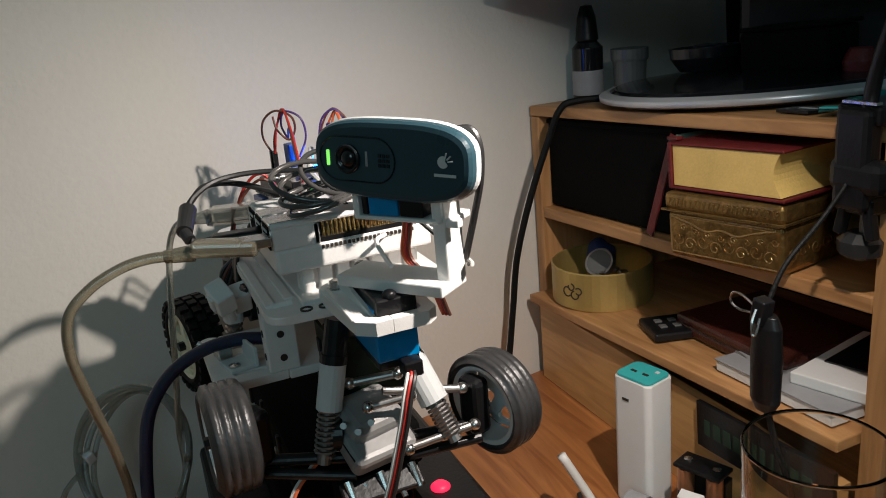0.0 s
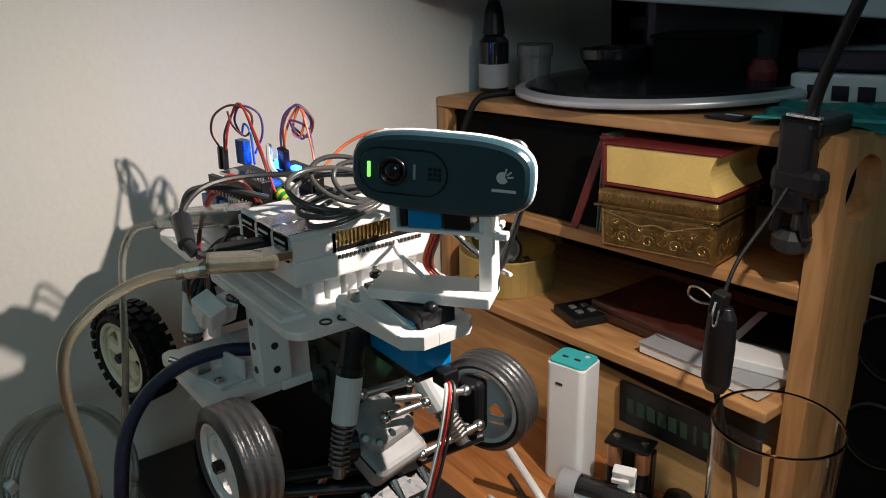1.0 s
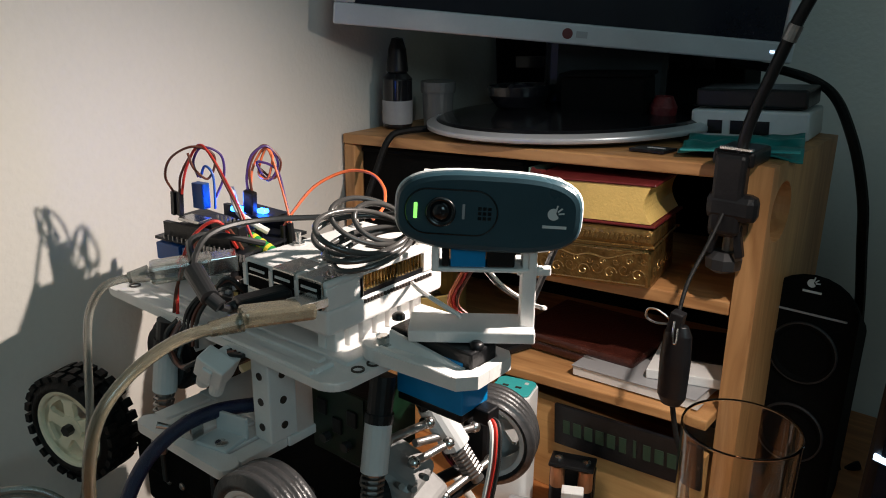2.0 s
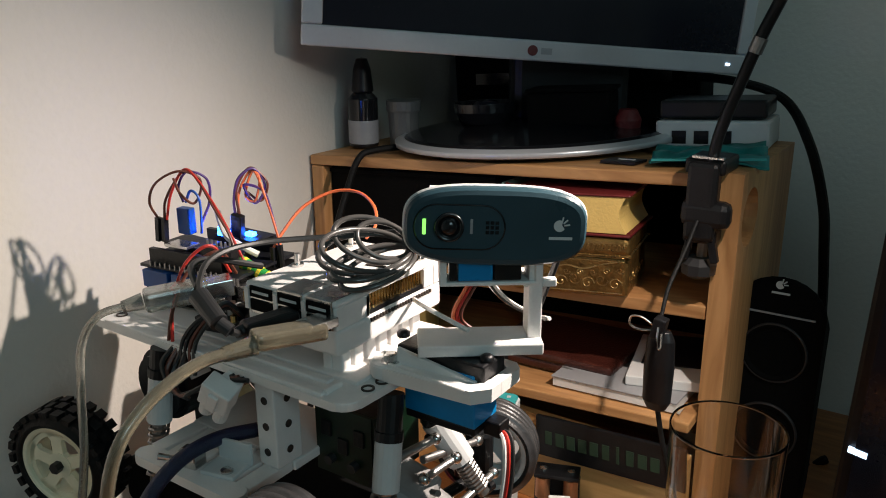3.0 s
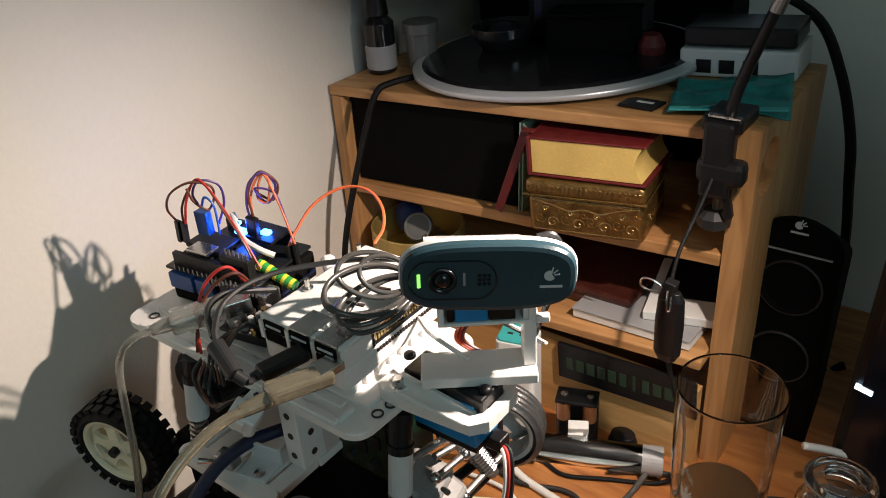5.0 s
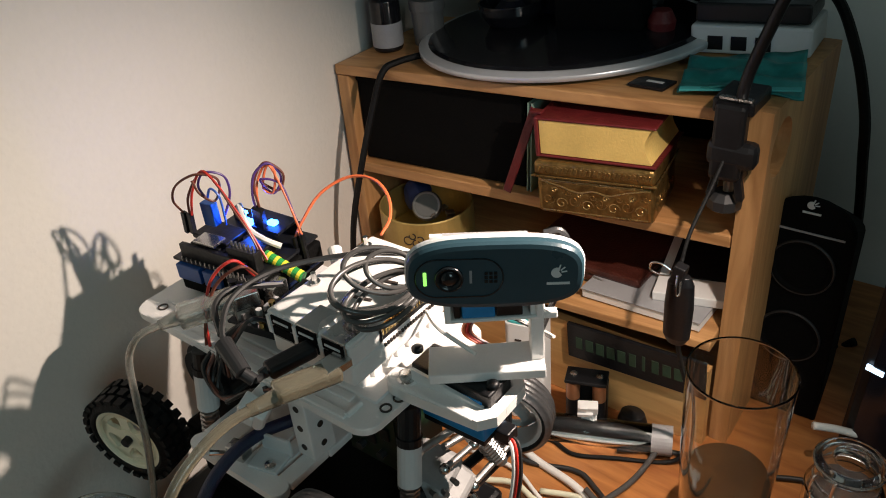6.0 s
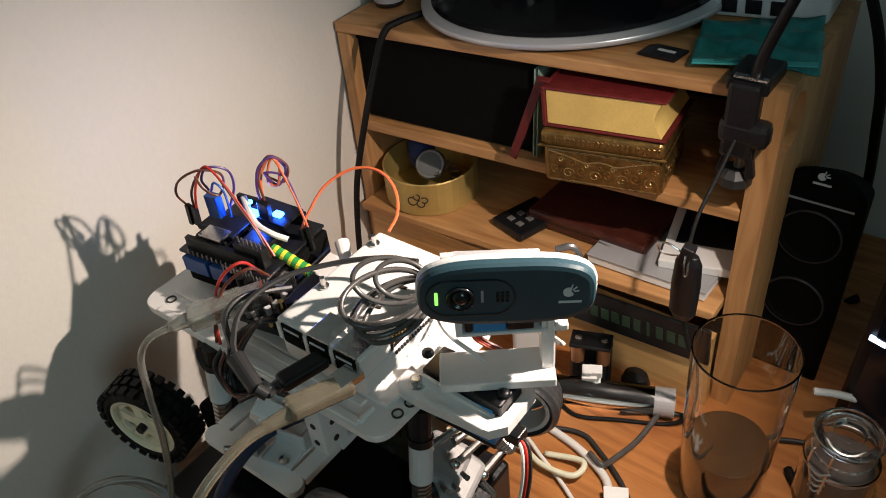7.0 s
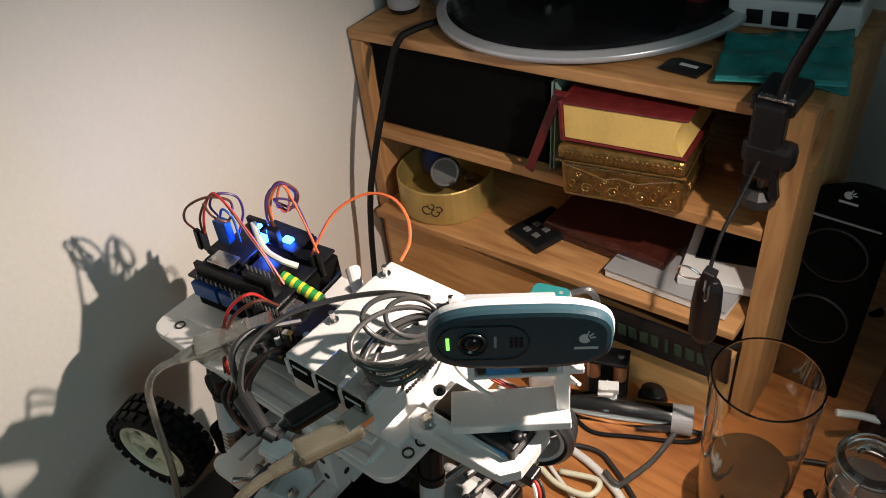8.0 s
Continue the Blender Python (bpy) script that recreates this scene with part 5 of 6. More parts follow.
def ribbon(name, pts, parent, cols=(WIREWHITE, WIRERED, WIREDARK), r=0.0009, off=Vector((0.0014, 0.0011, 0))):
    for k, mat in enumerate(cols):
        part(name, cords(([Vector(p) + (k - 1) * off for p in pts], r, 6, 8)), mat, parent)


part("servo_plug", boxes(((-0.3668, 0.1935, 0.1878), (0.0085, 0.0085, 0.0070), (0, 0, 0), 0.0008)), BLACK, servo)
ribbon("servo_wire", [(-0.3655, 0.1925, 0.1868), (-0.3605, 0.1910, 0.1862), (-0.3570, 0.1875, 0.1800), (-0.3555, 0.183, 0.165), (-0.357, 0.172, 0.130), (-0.366, 0.158, 0.095), (-0.386, 0.140, 0.071)], robot)
ribbon("servo_wire", [tiltm @ Vector((-0.004, 0.016, -0.024)), tiltm @ Vector((-0.010, 0.022, -0.036)), tiltm @ Vector((-0.014, 0.026, -0.05)), (-0.386, 0.214, 0.215), (-0.392, 0.222, 0.196)], robot, (WIREORANGE, WIRERED, WIREBROWN))
ribbon("servo_wire", [tiltm @ Vector((-0.002, 0.016, -0.026)), tiltm @ Vector((0.008, 0.024, -0.040)), tiltm @ Vector((0.020, 0.022, -0.047)), tiltm @ Vector((0.026, 0.014, -0.046))], robot, (WIREGREY, WIREWHITE))
cam_cable = [tiltm @ Vector(p) for p in ((0.022, 0.015, 0.010), (0.029, 0.016, 0.010), (0.0325, 0.016, 0.003), (0.0315, 0.0165, -0.010), (0.0275, 0.0172, -0.024), (0.0235, 0.018, -0.036), (0.0205, 0.0185, -0.045))]
part("camera_cable", cords((cam_cable, 0.0015, 8, 8)), DARKGREY, robot)
TIE = Vector((-0.4155, 0.1985, 0.2590))
turns = ((-0.4325, 0.159, 0.271, 0.0130, 0.50), (-0.4395, 0.164, 0.2635, 0.0120, 0.45), (-0.4280, 0.161, 0.2575, 0.0115, 0.25), (-0.4410, 0.176, 0.2760, 0.0105, 0.60), (-0.4250, 0.1635, 0.2505, 0.0125, 0.08), (-0.4345, 0.184, 0.2740, 0.0085, 0.60), (-0.4360, 0.1665, 0.2530, 0.0110, 0.12))
line = []
for fx_, fy_, fz_, half, stand in turns:
    far = Vector((fx_ + 0.002, fy_ - 0.001, 0.2492 + 0.78 * (fz_ - 0.2505)))
    mid, u = (TIE + far) / 2, (TIE - far) / 2
    facing = Vector((0.45 * stand, -stand, 1.0 - 0.6 * stand))
    v = u.cross(facing).normalized() * half
    line += [mid + u * math.cos(radians(a)) + v * math.sin(radians(a)) for a in range(12, 349, 24)]
cb = cord(bmesh.new(), line, 0.00125, 8, 4)
part("cable_coil", cb, WIREGREY, robot, "coiled grey camera cable", True)
part("cable_strap", boxes(((-0.4145, 0.2005, 0.2595), (0.007, 0.013, 0.011), (30, 15, 40), 0.003)), RUBBER, robot, "black hook-and-loop strap")
part("camera_cable", cords(([(-0.413, 0.207, 0.266), (-0.402, 0.212, 0.268), (-0.394, 0.211, 0.267), (-0.386, 0.212, 0.270)], 0.0017, 7, 6), ([(-0.414, 0.210, 0.263), (-0.402, 0.214, 0.264), (-0.394, 0.213, 0.263), (-0.385, 0.213, 0.268)], 0.0017, 7, 6)), WIREGREY, robot)

# plugs in the computer's sockets
part("usb_stick", boxes(((-0.4450, 0.1400, 0.2372), (0.0105, 0.024, 0.0060), (3, 0, -18), 0.0022, 3)), BLACK, robot, "black usb plug")
part("plug_collar", rods(((-0.4490, 0.131, 0.2362), (-0.4502, 0.126, 0.2358), 0.0030, 0.0024), seg=14), DARKGREY, robot)
jk = part("cable_grommet", rods(((-0.4665, 0.1225, 0.2495), (-0.4500, 0.1180, 0.2430), 0.0043, 0.0038), ((-0.4500, 0.1180, 0.2430), (-0.4455, 0.1195, 0.2400), 0.0028), seg=18), DARKGREY, robot, "dark grey cable grommet")
part("power_lead", cords(([(-0.4660, 0.1228, 0.2497), (-0.470, 0.126, 0.254), (-0.477, 0.137, 0.2585), (-0.479, 0.152, 0.260), (-0.475, 0.170, 0.2595), (-0.462, 0.188, 0.259), (-0.446, 0.200, 0.260), (-0.425, 0.204, 0.264)], 0.0014, 7, 8), ([(-0.4455, 0.1195, 0.2400), (-0.4465, 0.1225, 0.2380), (-0.4490, 0.127, 0.2360)], 0.0016, 7, 6), ([(-0.469, 0.124, 0.252), (-0.484, 0.134, 0.256), (-0.489, 0.15, 0.254), (-0.482, 0.172, 0.246)], 0.0016, 7, 6)), WIREDARK, robot)
for k in range(4):
    w = 0.003 * k
    part("battery_lead", cords(([(-0.519 + w, 0.146, 0.206), (-0.519 + w, 0.138, 0.199 - w), (-0.507 + w, 0.135, 0.189), (-0.494, 0.137 - w / 2, 0.193), (-0.482, 0.140, 0.200), (-0.474 + w, 0.143, 0.2035)], 0.0012, 6, 8)), (WIREDARK, WIREBROWN, BLACK, WIREDARK)[k], robot)
MO = pose(-0.4715, 0.1310, 0.1985, 18, 28, 20)
mo = part("power_connector", at_pose(boxes(((0, 0, 0.003), (0.0145, 0.010, 0.013), (0, 0, 0), 0.0010)), MO), WHITE, robot, "white two-pin power connector")
for kx in (-0.0036, 0.0036):
    part("barrel", at_pose(rods(((kx, 0, -0.0035), (kx, 0, -0.0125), 0.0036, 0.0034), seg=16), MO), WHITE, mo)
    part("socket_hole", at_pose(rods(((kx, 0, -0.0124), (kx, 0, -0.0128), 0.0019), seg=10), MO), CHAR, mo)
part("latch", at_pose(boxes(((0, -0.0056, 0.002), (0.005, 0.0016, 0.010), (0, 0, 0), 0.0005)), MO), WHITE, mo)
part("power_connector", boxes(((-0.478, 0.141, 0.196), (0.010, 0.009, 0.015), (10, 35, 10), 0.001)), WHITE, robot)
sw = part("toggle_switch", boxes(((-0.4905, 0.128, LZ + 0.004), (0.011, 0.008, 0.008), (0, 0, 10), 0.0008)), METAL, robot, "small steel toggle switch")
part("lever", rods(((-0.4935, 0.124, LZ + 0.004), (-0.499, 0.1165, LZ + 0.0075), 0.0011, 0.0016), seg=10), METAL, sw)
part("angle_piece", boxes(((-0.474, 0.134, LZ + 0.001), (0.018, 0.015, 0.002), (0, 0, 12), 0.0005), ((-0.4745, 0.1405, LZ + 0.006), (0.018, 0.002, 0.011), (0, 0, 12), 0.0005)), LABELGREY, robot)
part("angle_screw", lathe(bmesh.new(), [(0.003, 0), (0.003, 0.001), (0, 0.0016)], Matrix.Translation((-0.470, 0.131, LZ + 0.002)), 14), METAL, robot)

# ---- cables of the robot ----
beige = thing("usb_cable", (-0.43, 0.11, TZ), "thick clear beige usb cable plugged into the robot and hanging down", "cable")
part("plug", boxes(((-0.4265, 0.1325, 0.2385), (0.0115, 0.030, 0.0070), (-4, 0, -22), 0.0018)), BEIGE, beige, "clear plastic usb plug")
part("plug_neck", rods(((-0.4315, 0.119, 0.2375), (-0.4360, 0.107, 0.2370), 0.0040, 0.003), seg=14), BEIGE, beige)
part("plug_metal", boxes(((-0.4235, 0.1455, 0.2393), (0.0105, 0.014, 0.0042), (0, 0, -8), 0.0004)), METAL, beige)
BEIGE_LINE = [(-0.4345, 0.110, 0.2372), (-0.4375, 0.099, 0.2370), (-0.4390, 0.087, 0.2345), (-0.4405, 0.073, 0.2275), (-0.4415, 0.062, 0.216), (-0.447, 0.059, 0.195), (-0.458, 0.062, 0.165), (-0.471, 0.066, 0.13), (-0.488, 0.067, 0.085), (-0.505, 0.06, 0.03), (-0.53, 0.04, TZ + 0.006), (-0.57, 0.01, TZ + 0.0035)]
part("cord", cords((BEIGE_LINE, 0.0025, 9, 8)), BEIGE, beige, "", True)
clear = thing("usb_cable", (-0.55, 0.12, TZ), "thin clear usb cable from the circuit board down to the desk", "cable")
part("plug", boxes(((-0.518, 0.150, 0.2315), (0.014, 0.030, 0.0095), (4, 0, -32), 0.002)), CLEARWHITE, clear, "clear plastic usb plug")
part("plug_metal", boxes(((-0.5075, 0.166, 0.2325), (0.012, 0.014, 0.0085), (4, 0, -32), 0.0005)), METAL, clear)
part("plug_neck", rods(((-0.526, 0.137, 0.2305), (-0.531, 0.129, 0.229), 0.0042, 0.0028), seg=14), CLEARWHITE, clear)
part("cord", cords(([(-0.530, 0.130, 0.2295), (-0.537, 0.120, 0.226), (-0.543, 0.114, 0.213), (-0.543, 0.110, 0.19), (-0.541, 0.106, 0.16), (-0.546, 0.102, 0.125), (-0.555, 0.098, 0.09), (-0.562, 0.095, 0.05), (-0.575, 0.07, TZ + 0.006), (-0.58, 0.04, TZ + 0.003)], 0.002, 8, 8)), CLEARWHITE, clear, "", True)
navy = thing("sleeved_cable", (-0.49, 0.10, TZ), "dark blue sleeved cable hanging from the lower deck", "cable")
part("sleeve", cords(([(-0.478, 0.158, 0.168), (-0.484, 0.138, 0.1705), (-0.486, 0.118, 0.1685), (-0.484, 0.099, 0.160), (-0.480, 0.085, 0.143), (-0.478, 0.078, 0.115), (-0.474, 0.074, 0.085), (-0.468, 0.071, 0.06)], 0.0035, 10, 8)), NAVY, navy, "", True)
part("tip", rods(((-0.468, 0.071, 0.06), (-0.461, 0.067, 0.035), 0.0042, 0.003), seg=12), CLEARWHITE, navy)
part("tail", cords(([(-0.461, 0.067, 0.035), (-0.456, 0.062, 0.005), (-0.46, 0.045, TZ + 0.004), (-0.48, 0.01, TZ + 0.003)], 0.0022, 8, 6)), NAVY, navy)
coil = thing("cable_loop", (-0.595, 0.085, TZ), "coil of clear cable tied with a white band", "cable")
cm_ = pose(-0.575, 0.072, 0.070, 66, 0, 55)
for k in range(4):
    pts = [cm_ @ Vector(((0.034 + 0.0022 * k) * math.cos(radians(20 * j)), (0.042 + 0.0012 * k) * math.sin(radians(20 * j)), 0.0035 * math.sin(radians(20 * j) * 2 + k) + 0.003 * k)) for j in range(19)]
    part("cable_turn", cord(bmesh.new(), pts, 0.0019, 7, 3), CLEARWHITE, coil, "", True)
part("tie", boxes((tuple(cm_ @ Vector((-0.037, 0.0, 0.004))), (0.012, 0.006, 0.008), (20, 10, 30), 0.001)), WHITE, coil, "white twist tie")
part("tail", cords(([cm_ @ Vector((-0.036, -0.006, 0.006)), cm_ @ Vector((-0.048, -0.03, 0.01)), (-0.60, 0.035, 0.0), (-0.60, 0.01, TZ + 0.003)], 0.0019, 7, 6)), CLEARWHITE, coil)
plugw = thing("wire_connector", (-0.40, 0.13, BT), "white connector on a red and white wire pair", "connector")
part("housing", boxes(((-0.393, 0.118, BT + 0.006), (0.014, 0.014, 0.011), (30, 0, 20), 0.001)), WHITE, plugw)
ribbon("lead", [(-0.396, 0.124, BT + 0.012), (-0.402, 0.134, BT + 0.03), (-0.406, 0.142, BT + 0.05), (-0.412, 0.156, BT + 0.06)], plugw, (WIREWHITE, WIREORANGE))

# ---- gooseneck lamp clamped to the shelf ----
lamp = thing("clamp_lamp", (-0.352, 0.44, 0.2), "black gooseneck lamp clamped to the shelf", "lamp")
clampx = -0.3555
cl_ = part("clamp", boxes(((clampx, 0.4365, 0.240), (0.020, 0.012, 0.052), (0, 0, 0), 0.003)), BLACK, lamp, "black plastic screw clamp")
part("upper_jaw", boxes(((clampx, 0.452, 0.2625), (0.026, 0.034, 0.010), (0, 0, 0), 0.002)), BLACK, cl_)
part("lower_jaw", boxes(((clampx, 0.449, 0.2165), (0.022, 0.028, 0.010), (0, 0, 0), 0.002)), BLACK, cl_)
part("clamp_boss", boxes(((clampx + 0.003, 0.437, 0.232), (0.032, 0.014, 0.018), (0, 0, 0), 0.005)), BLACK, cl_)
part("clamp_plate", boxes(((clampx + 0.002, 0.4348, 0.2690), (0.020, 0.004, 0.0014))), METAL, lamp)
part("screw", rods(((clampx, 0.447, 0.2115), (clampx, 0.4465, 0.196), 0.0035), seg=12), DULL, lamp)
part("screw_knob", lathe(bmesh.new(), [(0, 0.0), (0.007, 0.0), (0.0115, 0.003), (0.012, 0.010), (0.007, 0.014), (0, 0.014)], Matrix.Translation((clampx - 0.001, 0.445, 0.186)), 10), DARKGREY, lamp, "dark ribbed screw knob")
part("side_arm", boxes(((clampx - 0.006, 0.438, 0.214), (0.005, 0.006, 0.030), (0, 12, 0), 0.001), ((clampx + 0.008, 0.438, 0.214), (0.005, 0.006, 0.030), (0, -12, 0), 0.001)), BLACK, lamp)
NECK = [(clampx + 0.003, 0.4385, 0.262), (-0.349, 0.4385, 0.285), (-0.339, 0.439, 0.318), (-0.330, 0.440, 0.345), (-0.319, 0.440, 0.372), (-0.298, 0.438, 0.425), (-0.268, 0.425, 0.470), (-0.232, 0.390, 0.494), (-0.208, 0.360, 0.478), (-0.213, 0.337, 0.452), (-0.2225, 0.3300, 0.4435)]
part("gooseneck", cords((NECK, 0.0037, 10, 10)), BLACK, lamp, "bent black gooseneck", True)
part("collar", rods(((-0.3335, 0.4395, 0.334), (-0.3305, 0.4398, 0.343), 0.0044), seg=14), DULL, lamp)
hd = (AIM - LAMP).normalized()
HQ = Matrix.Translation(LAMP) @ (-hd).to_track_quat("Z", "Y").to_matrix().to_4x4()
part("lamp_head", lathe(bmesh.new(), [(0.004, 0.036), (0.009, 0.034), (0.016, 0.020), (0.021, -0.002), (0.022, -0.008), (0.0208, -0.008), (0.0198, -0.002), (0.0148, 0.018), (0.008, 0.031), (0.004, 0.032)], HQ, 32, close=True), BLACK, lamp, "black metal lamp shade", True)
part("bulb", lathe(bmesh.new(), [(0.0, 0.014), (0.005, 0.0135), (0.007, 0.018), (0.005, 0.024), (0, 0.026)], HQ, 20), BULB, lamp, "", True)
cordl = thing("switch_cable", (-0.357, 0.39, TZ), "black lamp cord with an inline switch and a binder clip", "cord")
part("cord_run", cords(([(-0.3555, 0.434, 0.232), (-0.358, 0.418, 0.212), (-0.3605, 0.398, 0.192), (-0.3605, 0.388, 0.176), (-0.360, 0.385, 0.168)], 0.0013, 8, 8), ([(-0.3575, 0.3845, 0.114), (-0.355, 0.388, 0.095), (-0.350, 0.400, 0.05), (-0.352, 0.41, 0.0), (-0.36, 0.405, TZ + 0.003), (-0.40, 0.385, TZ + 0.002), (-0.428, 0.372, TZ + 0.002), (-0.45, 0.376, TZ + 0.002), (-0.468, 0.37, TZ + 0.002)], 0.0018, 8, 8)), RUBBER, cordl)
part("switch_body", lathe(bmesh.new(), [(0, 0), (0.006, 0.0), (0.0092, 0.006), (0.0098, 0.03), (0.0088, 0.048), (0.006, 0.054), (0, 0.055)], Matrix.Translation((-0.3585, 0.3845, 0.113)) @ Matrix.Diagonal((1, 0.62, 1, 1)), 28), BLACK, cordl, "smooth black inline switch", True)
part("clip_jaw", boxes(((-0.359, 0.381, 0.170), (0.008, 0.008, 0.014), (0, 10, 0), 0.001)), BLACK, cordl)
part("clip_handle", cords(([(-0.362, 0.380, 0.171), (-0.370, 0.378, 0.176), (-0.376, 0.377, 0.1755), (-0.3765, 0.377, 0.170), (-0.371, 0.378, 0.1675), (-0.363, 0.380, 0.168)], 0.0007, 6, 6), ([(-0.3585, 0.3765, 0.172), (-0.3575, 0.373, 0.166), (-0.3565, 0.3725, 0.160), (-0.355, 0.3735, 0.1605), (-0.356, 0.3765, 0.168)], 0.0007, 6, 6)), METAL, cordl, "bright wire clip handle")
tv = thing("hanging_cable", (-0.66, 0.45, TZ), "black cord hanging from the shelf top along the wall", "cord")
part("cord_run", cords(([(-0.600, 0.56, 0.262), (-0.622, 0.50, 0.2455), (-0.640, 0.455, 0.2440), (-0.647, 0.4405, 0.238), (-0.653, 0.430, 0.210), (-0.660, 0.414, 0.162), (-0.669, 0.403, 0.11), (-0.674, 0.398, 0.06), (-0.668, 0.385, 0.005), (-0.655, 0.365, TZ + 0.004), (-0.63, 0.35, TZ + 0.003)], 0.0029, 8, 8)), RUBBER, tv)

# ---- speaker and the things at the right end of the desk ----
spk = thing("speaker", (-0.31, 0.545, TZ), "tall black desktop speaker with two round drivers", "speaker")
SM = pose(-0.3135, 0.549, TZ, 0, 0, 0)
out = [(-0.031, 0), (0.031, 0), (0.032, 0.15)] + [(0.032 * math.cos(radians(a)), 0.174 + 0.028 * math.sin(radians(a))) for a in range(0, 181, 15)] + [(-0.032, 0.15)]
cab = bmesh.new()
slab(cab, out, -0.042, 0.042, SM @ Matrix(((1, 0, 0, 0), (0, 0, -1, 0), (0, 1, 0, 0), (0, 0, 0, 1))), 0.004)
bmesh.ops.recalc_face_normals(cab, faces=cab.faces)
for v in cab.verts:
    back = (v.co.y - (0.549 - 0.042)) / 0.084
    high = max(0.0, v.co.z - TZ - 0.10) / 0.10
    v.co.z -= 0.050 * back * high
    v.co.x += (-0.3135 - v.co.x) * 0.22 * back
part("cabinet", cab, MATT, spk)
part("grille_line", at_pose(boxes(((0, -0.0425, 0.172), (0.050, 0.0012, 0.0012))), SM), GREY, spk)
for z in (0.142, 0.078):
    d = part("driver", lathe(bmesh.new(), [(0.0225, 0), (0.0225, 0.0015), (0.0205, 0.0018), (0.019, 0.0002), (0.015, -0.004), (0.009, -0.006), (0.009, -0.004), (0.005, -0.0015), (0, -0.001)], SM @ pose(0, -0.0422, z, 90, 0, 0), 40), MATT, spk, "round black driver cone", True)
    part("surround", lathe(bmesh.new(), [(0.0215, 0.0013), (0.0228, 0.0022), (0.0234, 0.001), (0.0234, 0)], SM @ pose(0, -0.0422, z, 90, 0, 0), 40), DARKGREY, d, "", True)
sb_ = at_pose(boxes(((0, -0.0428, 0.1885), (0.0125, 0.0008, 0.0014))), SM)
slab(sb_, [(0.0030 * math.cos(radians(a)), 0.0030 * math.sin(radians(a))) for a in range(60, 331, 18)] + [(0.0012, 0.0005)], 0, 0.0005, SM @ pose(-0.001, -0.0424, 0.1945, 90, 0, 0))
for a in (8, 42, 76):
    ray = Vector((math.cos(radians(a)), 0, math.sin(radians(a))))
    rod(sb_, SM @ (Vector((-0.0003, -0.0427, 0.1945)) + 0.0018 * ray), SM @ (Vector((-0.0003, -0.0427, 0.1945)) + 0.0048 * ray), 0.0005, None, 6)
part("badge", sb_, LABELGREY, spk, "pale printed badge")
spc = thing("mains_cable", (-0.30, 0.55, TZ), "thick black cord arching from behind the monitor", "cord")
part("cord_run", cords(([(-0.44, 0.66, 0.300), (-0.39, 0.64, 0.298), (-0.345, 0.60, 0.290), (-0.318, 0.57, 0.262), (-0.302, 0.555, 0.225), (-0.296, 0.552, 0.19), (-0.296, 0.600, 0.10), (-0.296, 0.612, TZ + 0.004), (-0.28, 0.625, TZ + 0.0035)], 0.0038, 8, 8)), RUBBER, spc)

gm = Matrix.Translation((-0.309, 0.368, TZ + 0.0005))
tumbler = thing("drinking_glass", (-0.309, 0.368, TZ), "tall drinking glass with dark tea in its lower part", "glass")
gl = part("glass_wall", lathe(bmesh.new(), [(0, 0.005), (0.025, 0.005), (0.0270, 0.010), (0.0305, 0.08), (0.0325, 0.146), (0.0331, 0.1475), (0.0337, 0.146), (0.0318, 0.08), (0.0283, 0.008), (0.0265, 0.0), (0, 0.0)], gm, 64), SMOKE, tumbler, "", True)
part("tea", lathe(bmesh.new(), [(0, 0.0056), (0.0245, 0.0056), (0.0265, 0.0105), (0.0286, 0.055), (0, 0.055)], gm, 48), TEA, tumbler, "dark cold tea", True)
jg = Matrix.Translation((-0.2415, 0.402, TZ + 0.0005)) @ Matrix.Diagonal((0.8, 0.8, 1, 1))
jar = thing("clip_top_jar", (-0.241, 0.404, TZ), "small glass jar with a wire clip lid", "jar")
part("glass_body", lathe(bmesh.new(), [(0, 0.003), (0.026, 0.003), (0.0285, 0.008), (0.0285, 0.05), (0.023, 0.060), (0.022, 0.068), (0.0245, 0.069), (0.025, 0.060), (0.031, 0.050), (0.031, 0.004), (0.029, 0.0), (0, 0.0)], jg, 48), CLEAR, jar, "", True)
part("contents", lathe(bmesh.new(), [(0, 0.0036), (0.0278, 0.0086), (0.0278, 0.045), (0, 0.046)], jg, 32), CHAR, jar, "dark dry contents")
part("glass_lid", lathe(bmesh.new(), [(0, 0.0725), (0.012, 0.0725), (0.014, 0.078), (0.022, 0.078), (0.0268, 0.075), (0.0268, 0.070), (0, 0.0695)], jg, 48), CLEAR, jar, "", True)
part("wire_ring", cords(([jg @ Vector((0.0275 * math.cos(radians(20 * k)), 0.0275 * math.sin(radians(20 * k)), 0.0735)) for k in range(19)], 0.0008, 6, 3), ([jg @ Vector((0.0255 * math.cos(radians(20 * k)), 0.0255 * math.sin(radians(20 * k)), 0.058)) for k in range(19)], 0.0009, 6, 3)), METAL, jar)
clasp = bmesh.new()
for s in (-0.008, 0.008):
    cord(clasp, [jg @ Vector(p) for p in ((s - 0.012, -0.026, 0.058), (s - 0.013, -0.033, 0.064), (s - 0.012, -0.031, 0.074), (s - 0.010, -0.0275, 0.0735))], 0.0009, 6, 6)
    cord(clasp, [jg @ Vector(p) for p in ((s - 0.012, -0.033, 0.062), (s * 0.6 - 0.010, -0.036, 0.048), (s * 0.5 - 0.010, -0.034, 0.036))], 0.0009, 6, 6)
